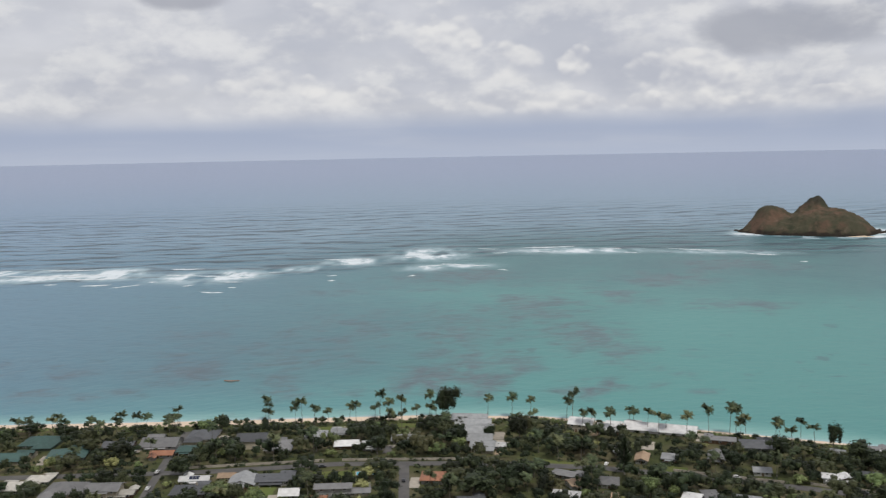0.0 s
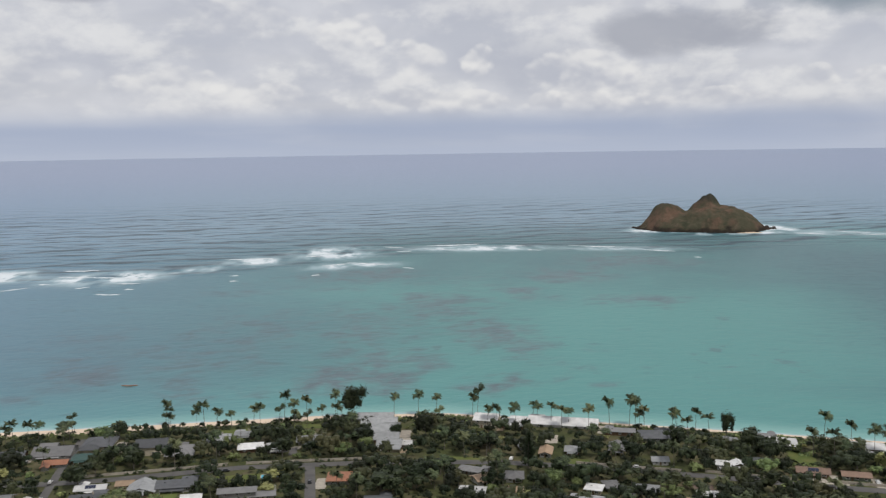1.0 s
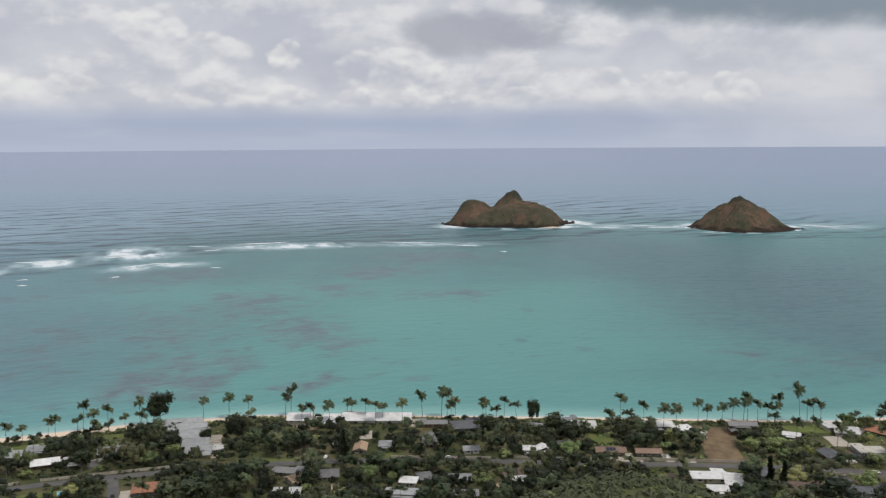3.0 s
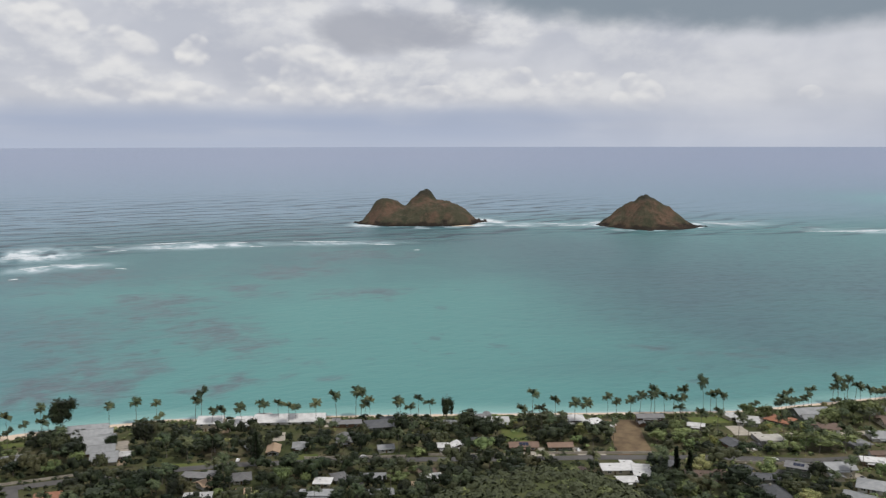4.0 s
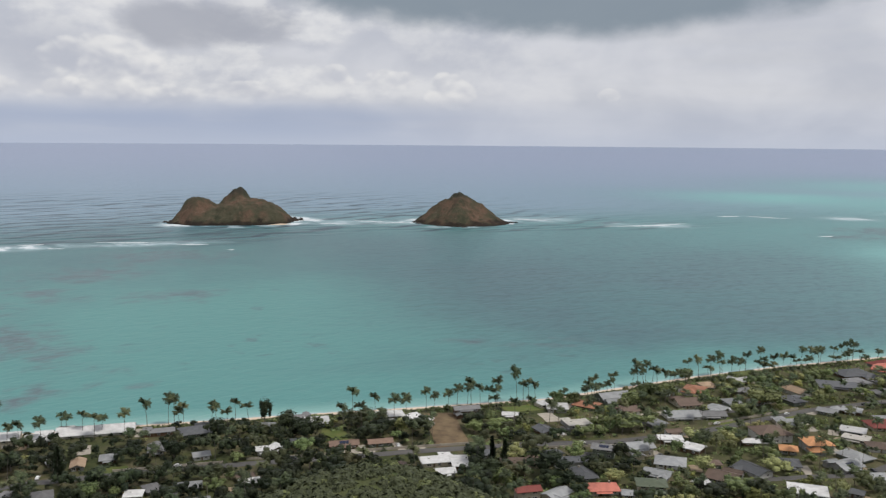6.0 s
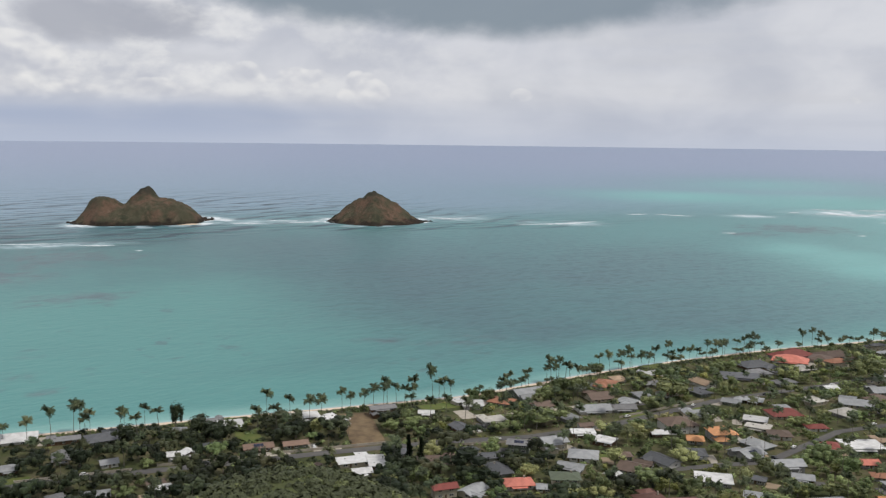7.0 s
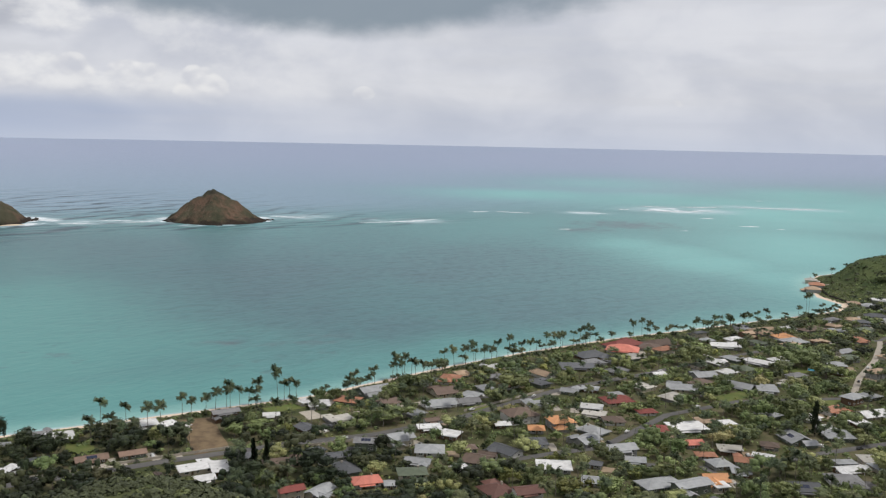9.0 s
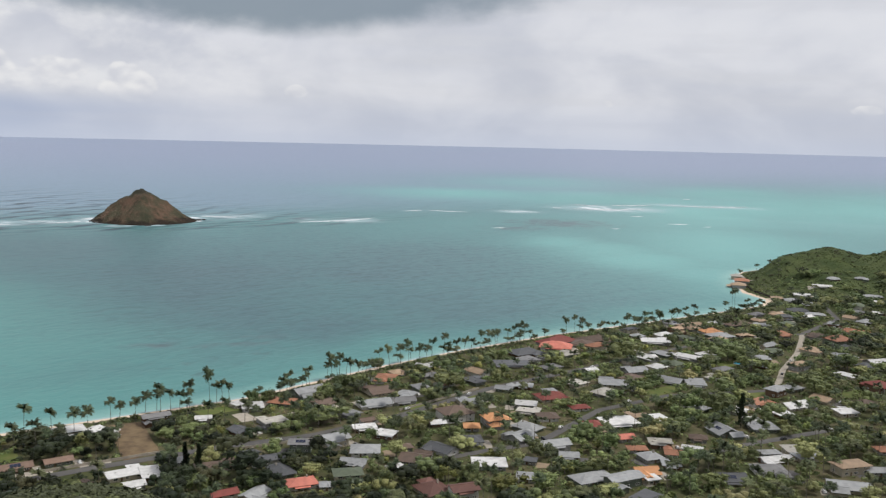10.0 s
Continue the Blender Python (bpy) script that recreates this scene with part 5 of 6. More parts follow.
def palm_far_kind(src, name="palm_tree"):
    """The same palm with its leaves joined into one crown."""
    e = tagged(new(name), src["label"], "palm tree", "coconut palms")
    vs, fs, tv, tf = [], [], [], []
    for o in src.children:
        dst_v, dst_f = (vs, fs) if o.name.startswith("frond") else (tv, tf)
        if o.name.startswith("coconuts"):
            continue
        n0 = len(dst_v)
        dst_v += [o.matrix_basis @ v.co for v in o.data.vertices]
        dst_f += [tuple(n0 + i for i in pl.vertices) for pl in o.data.polygons]
    part("trunk", mesh_from("trunk", tv, tf, [M["bark"]]), None, e)
    part("crown", mesh_from("crown", vs, fs, [M["frond"]], False), None, e)
    return e


def put(src, x, y, scale, turn, sz=1.0):
    return copy_thing(src, Matrix.Translation((x, y, ground_z(x, y))) @ Matrix.Rotation(turn, 4, "Z") @ Matrix.Diagonal((scale, scale, scale * sz, 1)))


def away(ob, last=[0]):
    """Stands a pattern plant on the far slope of the ridge."""
    last[0] += 1
    ob.matrix_world = Matrix.Translation((-60 - 14 * last[0], -150, ground_z(-60 - 14 * last[0], -150)))
    return ob


BROAD = [away(tree_kind(1, 5.0, 3.4, 0.5, 560, 0.5, 11, M["leaf"], "round broadleaf garden tree with dense green crown")),
         away(tree_kind(2, 6.4, 3.2, 0.9, 640, 0.5, 14, M["leaf"], "wide spreading broadleaf tree with uneven green crown")),
         away(tree_kind(3, 4.2, 3.6, 0.4, 480, 0.46, 10, M["leaf_dark"], "dark green dense garden tree")),
         away(tree_kind(4, 6.0, 4.0, 0.7, 640, 0.5, 13, M["leaf_dark"], "large dark broadleaf shade tree")),
         away(tree_kind(5, 3.6, 2.4, 0.2, 360, 0.42, 8, M["leaf_light"], "yellow-green flowering garden tree")),
         away(tree_kind(6, 3.0, 2.0, -0.2, 300, 0.4, 7, M["leaf"], "bushy green garden shrub tree"))]
MID = [away(tree_kind(7, 4.2, 3.6, 0.4, 480, 0.46, 10, M["leaf_mid"], "dense mid-green garden tree")), away(tree_kind(8, 6.0, 4.0, 0.7, 640, 0.5, 13, M["leaf_mid"], "large spreading mid-green shade tree"))]
TALL = [away(tree_kind(31, 7.0, 8.0, 3.2, 1500, 0.62, 20, M["leaf_dark"], "tall dark irregular shade tree above the beach palms")),
        away(tree_kind(34, 3.8, 7.0, 0.8, 900, 0.5, 15, M["leaf_dark"], "tall narrow dark green tree among the beach houses"))]
SPIRE = [away(spire_kind(11, 15, 3.4, M["needle"], "tall dark green ironwood tree with ragged outline")), away(spire_kind(12, 12, 2.2, M["needle"], "slim dark green cypress tree"))]
PALM = [away(palm_kind(21, 14, "tall coconut palm with feathery drooping fronds")), away(palm_kind(22, 11, "coconut palm with a slightly leaning trunk"))]
PALM_FAR = [away(palm_far_kind(q)) for q in PALM]

# the row of palms along the shore
PALMS_A = [(-269, 539, 10.8), (-250, 552, 9.4), (-244, 532, 12.7), (-234, 526, 13.1), (-222, 539, 10.2), (-211, 522, 12.6), (-204, 530, 12.5), (-201, 534, 14.9), (-192, 532, 14.4), (-173, 547, 9.3), (-171, 530, 10.8), (-120, 569, 14.4), (-117, 568, 10.6), (-111, 534, 14.9), (-96, 543, 15.0), (-77, 555, 9.3), (-63, 554, 11.7), (-59, 553, 13.6), (-47, 552, 11.7), (-45, 570, 16.2), (-38, 555, 14.1), (-35, 533, 13.7), (-30, 560, 14.7), (-29, 536, 11.9), (-20, 552, 10.9), (-12, 570, 14.8), (-8, 571, 10.0), (-4, 552, 15.0)]
PALMS_B = [(26, 566, 13.4), (42, 566, 13.3), (54, 564, 12.4), (76, 554, 13.7), (80, 557, 17.5), (82, 529, 12.4), (88, 528, 13.1), (99, 525, 13.3), (114, 545, 10.7), (116, 541, 10.0), (122, 528, 12.9), (126, 517, 13.4), (132, 524, 10.4), (141, 510, 15.2), (159, 527, 14.7), (171, 524, 17.1), (174, 522, 15.3), (172, 507, 11.6), (174, 505, 14.8), (191, 504, 12.7), (190, 494, 14.6), (208, 509, 12.0), (253, 453, 13.6), (282, 464, 13.0), (286, 448, 14.0), (291, 442, 14.8), (192, 481, 14.4)]
PALMS_C = [(325, 445, 12.0), (348, 451, 16.0), (354, 449, 12.1), (349, 434, 13.8), (364, 445, 15.7), (354, 431, 14.0), (378, 440, 20.4), (382, 438, 11.8), (386, 437, 13.5), (390, 435, 11.7), (424, 416, 13.3), (410, 406, 14.0), (424, 409, 10.4), (445, 415, 13.3), (439, 412, 10.8), (474, 420, 16.4), (470, 421, 11.6), (481, 419, 15.8), (473, 414, 12.3), (484, 415, 12.4), (489, 415, 10.7), (478, 398, 13.4)]
PALMS_D = [(542, 409, 12.6), (550, 407, 14.9), (539, 389, 14.7), (574, 402, 13.5), (544, 386, 14.7), (587, 399, 15.8), (569, 382, 13.4), (585, 386, 12.5), (585, 378, 14.7), (603, 383, 10.7), (602, 368, 12.5), (638, 386, 11.7), (625, 373, 14.0), (665, 378, 13.4), (671, 376, 14.8), (521, 413, 13.4), (526, 408, 14.6), (483, 392, 14.0)]
PALMS_E = [(677, 375, 13.2), (722, 356, 13.8), (735, 354, 14.5), (729, 343, 12.8), (717, 321, 13.6), (703, 309, 12.3), (720, 301, 14.8), (759, 313, 15.0), (815, 312, 10.9), (808, 300, 11.7), (787, 286, 10.3), (816, 292, 14.8), (826, 290, 14.7), (859, 292, 11.7), (877, 290, 12.0), (809, 271, 11.7), (831, 257, 9.1), (842, 252, 9.2), (874, 256, 10.8), (868, 245, 14.1), (916, 250, 10.1), (906, 242, 13.7), (945, 272, 21.0), (950, 271, 21.0), (1193, 335, 9.6), (627, 389, 13.1), (634, 377, 13.8), (658, 380, 11.4)]
PALM_BLOCKS = [PALMS_A, PALMS_B, PALMS_C, PALMS_D, PALMS_E]
rp = random.Random(5)
for bi, block in enumerate(PALM_BLOCKS):
    for i, (x, y, h) in enumerate(block):
        k_ = rp.randrange(2)
        close = bi in (0, 1, 2) and i % 5 == 0
        src = (PALM if close else PALM_FAR)[k_]
        sc = rp.uniform(0.86, 1.08)
        put(src, x, y, sc, rp.uniform(0, 6.28), h / ((14, 11)[k_] * sc))

# single marked trees
KINDS = {"shade": BROAD[3], "dark": BROAD[2], "green": BROAD[0], "wide": BROAD[1], "light": BROAD[4], "tower": TALL[0], "tall": TALL[1], "spire": SPIRE[0], "cypress": SPIRE[1]}
MARKED_WEST = [(0, 552, 1.06, "tower", 1.36), (8, 547, 0.75, "shade", 1), (-144, 463, 1.5, "shade", 1), (-121, 486, 1.35, "shade", 1.1), (-142, 542, 1.4, "dark", 1.2), (-167, 460, 1.0, "shade", 1), (-264, 545, 1.4, "shade", 0.7), (-241, 541, 1.4, "shade", 0.7), (-41, 493, 1.3, "shade", 1.2), (12, 428, 2.3, "shade", 0.7), (32, 444, 1.4, "shade", 1), (42, 512, 1.6, "tall", 0.8), (25, 517, 1.0, "tall", 0.75),
               (69, 430, 1.1, "shade", 1.1), (-213, 508, 1.4, "shade", 0.8), (-180, 451, 1.3, "shade", 0.9), (-117, 432, 2.1, "green", 0.5), (-154, 545, 1.4, "green", 0.8), (-214, 441, 1.0, "shade", 0.9), (-45, 437, 1.2, "green", 0.7), (-77, 501, 1.4, "dark", 1)]
MARKED_MIDDLE = [(46, 527, 1.2, "tall", 0.85), (104, 520, 0.8, "dark", 1.5), (93, 455, 1.2, "spire", 1.1), (107, 441, 1.1, "shade", 1.2), (225, 447, 1.7, "shade", 1), (266, 448, 2.1, "shade", 0.7), (277, 426, 1.0, "green", 1.5), (159, 412, 1.1, "shade", 1.2), (181, 391, 1.6, "shade", 0.8), (224, 467, 1.6, "shade", 1), (217, 485, 1.05, "tall", 1.3), (313, 402, 1.25, "green", 0.95), (324, 396, 1.2, "green", 0.9), (333, 402, 1.1, "wide", 0.9), (396, 358, 2.4, "wide", 0.6),
                 (393, 416, 1.5, "dark", 1), (403, 411, 1.4, "dark", 1), (451, 392, 1.9, "dark", 1), (460, 383, 1.9, "dark", 1), (77, 490, 1.7, "shade", 0.7), (69, 508, 1.15, "light", 1)]
MARKED_EAST = [(76, 503, 1.14, "light", 1), (4, 504, 1.5, "shade", 1.1), (-7, 528, 1.8, "dark", 1), (136, 436, 1.0, "shade", 1), (282, 347, 1.2, "cypress", 1.3), (293, 350, 1.1, "cypress", 1.1), (276, 338, 1.4, "shade", 1), (301, 324, 2.2, "shade", 0.8), (552, 165, 1.9, "shade", 1.1), (551, 182, 1.7, "green", 1.1), (537, 145, 1.25, "spire", 1.15), (449, 191, 1.4, "green", 1.2), (361, 205, 2.6, "light", 0.9), (358, 241, 1.6, "light", 1.1), (572, 225, 1.4, "shade", 0.9), (606, 178, 1.6, "shade", 1), (642, 125, 2.0, "shade", 0.9), (496, 97, 1.9, "green", 1)]
MARKED_FAR = [(373, 193, 1.7, "green", 1), (371, 282, 1.3, "green", 1.1), (497, 339, 2.4, "wide", 0.8), (432, 385, 1.4, "shade", 1), (455, 391, 1.6, "dark", 1.1), (512, 408, 1.3, "green", 1.2), (735, 120, 1.8, "shade", 1), (657, 269, 2.2, "shade", 1), (711, 205, 2.4, "shade", 0.8), (686, 180, 2.0, "wide", 0.8), (540, 118, 1.5, "dark", 0.7), (564, 122, 1.5, "dark", 0.7)]
for x, y, sc, kind_, tall_ in MARKED_WEST + MARKED_MIDDLE + MARKED_EAST + MARKED_FAR:
    src, tall = KINDS[kind_], (tall_,)
    # east trees take the lighter leaf copy, painted as if in sun
    if x > 330 and kind_ in ("shade", "dark"):
        src = MID[kind_ == "shade"]
    put(src, x, y, sc, x * 0.7, *tall)
    KEEP.append((x, y, 3.0 * sc))

# garden trees between the houses
def by_cell(circles):
    cells = {}
    for q in circles:
        for i in range(int((q[0] - q[2]) // 20), int((q[0] + q[2]) // 20) + 1):
            for j in range(int((q[1] - q[2]) // 20), int((q[1] + q[2]) // 20) + 1):
                cells.setdefault((i, j), []).append(q)
    return cells


keep_cells, low_cells = by_cell([(a, b_, c + 2.5) for a, b_, c in KEEP + EXTRA]), by_cell(LOW)


def is_free(x, y, pad=0.0):
    return all((x - a) ** 2 + (y - b_) ** 2 > (c - 2.5 + pad) ** 2 for a, b_, c in keep_cells.get((int(x // 20), int(y // 20)), ()))


def is_low(x, y):
    return any((x - a) ** 2 + (y - b_) ** 2 < c * c for a, b_, c in low_cells.get((int(x // 20), int(y // 20)), ()))


rt = random.Random(77)
cand = []
for _ in range(90000):
    a, q = math.radians(rt.uniform(-33, 88)), math.sqrt(rt.uniform(385 ** 2, 1330 ** 2))
    x, y = q * math.sin(a), q * math.cos(a)
    if 13 < shore_gap(x, y) < 420 and (x < 1060 or y < 150 or rt.random() < 0.04) and ground_z(x, y) < 24:
        cand.append((x, y))
LOD = {}
for i_, (rx, rz, stem, lobes, mt) in enumerate([(5.0, 3.4, 0.3, 8, "leaf"), (6.4, 3.2, 0.5, 10, "leaf"), (4.2, 3.6, 0.2, 7, "leaf_dark"), (6.0, 4.0, 0.3, 9, "leaf_dark"), (3.6, 2.4, 0.0, 6, "leaf_light"), (3.0, 2.0, -0.3, 5, "leaf")]):
    for far_, n_leaf, leaf_size in ((0, 270, 0.50), (30, 120, 0.80)):
        q = clump_crown(random.Random(300 + i_), rx, rz, stem, n_leaf, leaf_size, lobes + 2)
        LOD[i_ + far_] = (np.array([v.co[:] for v in q.vertices]), np.array([pl.vertices[:] for pl in q.polygons]), mt)
        bpy.data.meshes.remove(q)
for i_, src in enumerate(PALM_FAR):
    for o in src.children:
        leafy = o.name.startswith("crown")
        LOD[(8 + i_) if leafy else (18 + i_)] = (np.array([v.co[:] for v in o.data.vertices]), np.array([pl.vertices[:] for pl in o.data.polygons]), "frond" if leafy else "bark")
taken, planted, joined = {}, 0, {}
for x, y in cand:
    r_ = math.hypot(x, y)
    gap = rt.choice((5.0, 6.5, 8.0) if x > 250 else (5.0, 6.0, 7.0)) if r_ < 750 else rt.choice((6.5, 9.0))
    # sun in the east, cloud shade in the west, painted by leaf colour mix
    lit_east = float(smooth(x, 230, 480))
    which = rt.choices(range(10), (0.8 + 5.2 * lit_east, 0.8 + 5.2 * lit_east, 10 - 8.0 * lit_east, 11 - 9.4 * lit_east, 0.05 + 2.2 * lit_east, 1.0 + 2.0 * lit_east, 0.0, 0.0, 1.0 + 3.2 * lit_east, 1.0 + 3.2 * lit_east))[0]
    strip = shore_gap(x, y) < 38
    low = is_low(x, y) or (strip and which not in (8, 9))
    front = is_low(x, y)
    if low:
        # low growth in the west takes dark leaves too, as painted shade
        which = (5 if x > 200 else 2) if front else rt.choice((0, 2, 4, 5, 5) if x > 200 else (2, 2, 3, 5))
        if rt.random() < 0.4:
            continue
    pad = 0.5 + (0.0 if which > 5 else (2.2, 2.8, 1.8, 2.6, 1.4, 1.1)[which]) * (0.5 if low else 1.0)
    if not is_free(x, y, pad):
        continue
    key = (int(x // 10), int(y // 10))
    if any((x - u) ** 2 + (y - v) ** 2 < gap * gap for i in (-1, 0, 1) for j in (-1, 0, 1) for u, v in taken.get((key[0] + i, key[1] + j), ())):
        continue
    taken.setdefault(key, []).append((x, y))
    sc, turn, sz = (rt.uniform(0.3, 0.5) if front else rt.uniform(0.4, 0.75) if low else rt.choice((rt.uniform(0.55, 0.9), rt.uniform(0.8, 1.2), rt.uniform(1.0, 1.45))) * (1.08 - 0.08 * lit_east)) * (1.15 if r_ > 750 else 1.0), rt.uniform(0, 6.28), rt.uniform(0.85, 1.2)
    if which < 4 and x < 250 and not low:
        sc, sz = 0.82 * sc, 1.25 * sz
    if which > 7 and (r_ > 560 or rt.random() < 0.3):
        sc = 0.7 + 0.25 * sc
        c_, s_ = math.cos(turn) * sc, math.sin(turn) * sc
        for piece in (which, which + 10):
            co, fa, mt = LOD[piece]
            v = np.stack([co[:, 0] * c_ - co[:, 1] * s_ + x, co[:, 0] * s_ + co[:, 1] * c_ + y, co[:, 2] * sc * sz * 0.75 + ground_z(x, y)], -1)
            joined.setdefault(mt, []).append((v, fa, rt.random()))
    elif which > 5:
        put((BROAD + SPIRE + PALM_FAR)[which], x, y, sc if which < 8 else 0.7 + 0.3 * sc, turn, sz)
    elif planted < 190 and r_ < 520 and (x < 300 or which not in (2, 3)) and rt.random() < 0.5:
        planted += 1
        put(BROAD[which], x, y, sc, turn, sz)
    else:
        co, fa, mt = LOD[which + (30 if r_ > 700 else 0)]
        # dark trees swap to the lighter copy where sunlight is painted in
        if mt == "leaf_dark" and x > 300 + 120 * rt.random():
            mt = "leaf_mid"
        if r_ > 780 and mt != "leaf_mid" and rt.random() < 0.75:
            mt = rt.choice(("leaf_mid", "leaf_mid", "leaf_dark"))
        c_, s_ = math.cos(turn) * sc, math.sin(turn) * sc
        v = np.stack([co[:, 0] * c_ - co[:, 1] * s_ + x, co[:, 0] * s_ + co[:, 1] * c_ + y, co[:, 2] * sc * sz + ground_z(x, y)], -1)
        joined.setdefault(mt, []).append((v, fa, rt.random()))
for mt, items in joined.items():
    n0, V, Q, tints = 0, [], [], []
    for v, fa, tn in items:
        V.append(v), Q.append(fa + n0), tints.append(np.full(len(v), tn))
        n0 += len(v)
    V, Q = np.concatenate(V), np.concatenate(Q)
    me = bpy.data.meshes.new("woodland")
    me.vertices.add(len(V)), me.loops.add(Q.size), me.polygons.add(len(Q))
    me.vertices.foreach_set("co", V.ravel().astype(np.float32))
    me.loops.foreach_set("vertex_index", Q.ravel().astype(np.int32))
    me.polygons.foreach_set("loop_start", np.arange(0, Q.size, 4, dtype=np.int32))
    me.update(calc_edges=True)
    set_attr(me, "tint", np.concatenate(tints))
    me.materials.append(M[mt])
    tagged(new("woodland", me), {"leaf": "dense green garden trees between the houses", "leaf_dark": "dark green shade trees between the houses, colour deepened as cloud shade", "leaf_mid": "mid-green garden trees between the houses", "leaf_light": "yellow-green garden trees between the houses", "frond": "palm crowns rising among the garden trees", "bark": "slender grey trunks of the garden palms"}[mt], "trees", kind="stuff")


def thicket(name, label, mat, n, region, seed, lo_, hi_, sprays=12):
    """Low undergrowth as one sheet of countless leaf clumps."""
    r = random.Random(seed)
    pts = []
    while len(pts) < n:
        q = region(r)
        if q and is_free(q[0], q[1], 0.4):
            pts.append(q)
    zs = [ground_z(*q) for q in pts]
    vs, fs = [], []
    for (x, y), z in zip(pts, zs):
        s = r.uniform(lo_, hi_)
        for _ in range(sprays):
            d = Vector((r.gauss(0, 1), r.gauss(0, 1), abs(r.gauss(0.2, 0.8)))).normalized()
            c = Vector((x, y, z)) + Vector((d.x * s, d.y * s, d.z * s * 0.85))
            nrm = (d + Vector((r.uniform(-.5, .5), r.uniform(-.5, .5), r.uniform(0, .8)))).normalized()
            t = nrm.orthogonal().normalized()
            t.rotate(Matrix.Rotation(r.uniform(0, 6.28), 3, nrm))
            b2 = nrm.cross(t)
            l, n0 = s * r.uniform(0.45, 0.8), len(vs)
            vs.extend((c - t * l, c + b2 * l * 0.6 - nrm * l * 0.2, c + t * l, c - b2 * l * 0.6 - nrm * l * 0.2))
            fs.append((n0, n0 + 1, n0 + 2, n0 + 3))
    return tagged(new(name, mesh_from(name, vs, fs, [mat], False)), label, "shrubs", kind="stuff")


def village(r):
    a, q = math.radians(r.uniform(-33, 86)), math.sqrt(r.uniform(390 ** 2, 1180 ** 2))
    x, y = q * math.sin(a), q * math.cos(a)
    d = shore_gap(x, y)
    return (x, y) if 11 < d < 330 else None


def gardens_lit(r):
    q = village(r)
    return q if q and q[0] > 180 + 160 * r.random() else None


def gardens_shaded(r):
    q = village(r)
    return q if q and q[0] < 260 + 160 * r.random() else None


def spur(r):
    x, y = r.gauss(132, 42), r.gauss(222, 40)
    return (x, y) if math.hypot(x, y) > 190 else None


def headland(r):
    x, y = r.uniform(1040, 1460), r.uniform(0, 330)
    d = shore_gap(x, y)
    return (x, y) if d > 14 else None


def strand(r):
    x = r.uniform(-330, 1240)
    q = r.uniform(14, 21) if x < 60 else r.uniform(7, 16)
    y = float(np.interp(x, COAST[:, 0], COAST[:, 1])) - q
    return (x, y)


# lighter shrubs east, darker west: sun and cloud shade put into leaf colour
thicket("undergrowth", "dense green garden shrubs and hedges", M["leaf"], 3900, gardens_lit, 3, 0.8, 2.0, 10)
thicket("undergrowth", "dark green garden shrubs and hedges, darkened as cloud shade", M["leaf_dark"], 2300, gardens_shaded, 4, 0.9, 2.3, 10)
thicket("undergrowth", "yellow-green garden shrubs, sunlit tone in the leaf colour", M["leaf_light"], 800, gardens_lit, 6, 0.6, 1.5)
thicket("hillside_scrub", "green and olive scrub on the near hill", M["leaf_mid"], 260, spur, 8, 0.5, 2.2, 28)
thicket("hillside_scrub", "yellow-green grass tufts on the near hill", M["leaf"], 60, spur, 9, 0.3, 0.8, 14)
thicket("headland_scrub", "dense green scrub on the headland hill", M["scrub"], 8200, headland, 10, 0.5, 1.5, 8)
thicket("hillside_scrub", "dark green shrubs on the near hill", M["leaf_dark"], 2400, spur, 18, 0.6, 2.4, 28)
thicket("headland_scrub", "dark green bushes on the headland hill", M["leaf_dark"], 650, headland, 12, 0.8, 2.6, 12)
thicket("headland_scrub", "light green grass and shrubs on the headland hill", M["leaf_mid"], 500, headland, 15, 0.6, 1.6, 9)
thicket("beach_shrubs", "low green shrubs edging the sand", M["leaf"], 2100, strand, 13, 0.7, 1.6, 10)


# ---- small things ----
def rounded_box(x0, x1, y0, y1, z0, z1, r=0.12):
    bm = box(bmesh.new(), x0, x1, y0, y1, z0, z1)
    bmesh.ops.bevel(bm, geom=list(bm.edges), offset=r, segments=2, affect="EDGES")
    return bm


def car(mat, label):
    e = tagged(new("car"), label, "car", "parked cars")
    part("body", rounded_box(-2.2, 2.2, -0.9, 0.9, 0.35, 0.95), mat, e)
    bm = rounded_box(-1.5, 1.1, -0.8, 0.8, 0.9, 1.5, 0.2)
    for v in bm.verts:
        if v.co.z > 1.3:
            v.co.x = v.co.x * 0.78 - 0.05
    part("cabin", bm, mat, e)
    for sx in (-1, 1):
        part("side_window", box(bmesh.new(), -1.15, 0.75, sx * 0.78 - 0.04, sx * 0.78 + 0.04, 1.02, 1.38), M["glass"], e)
    part("windscreen", box(bmesh.new(), 0.86, 0.98, -0.66, 0.66, 1.0, 1.4), M["glass"], e)
    for x in (-1.35, 1.35):
        for y in (-0.85, 0.85):
            bm = bmesh.new()
            bmesh.ops.create_cone(bm, cap_ends=True, segments=14, radius1=0.33, radius2=0.33, depth=0.22, matrix=Matrix.Translation((x, y, 0.33)) @ Matrix.Rotation(radians(90), 4, "X"))
            part("wheel", bm, M["tyre"], e)
    return e


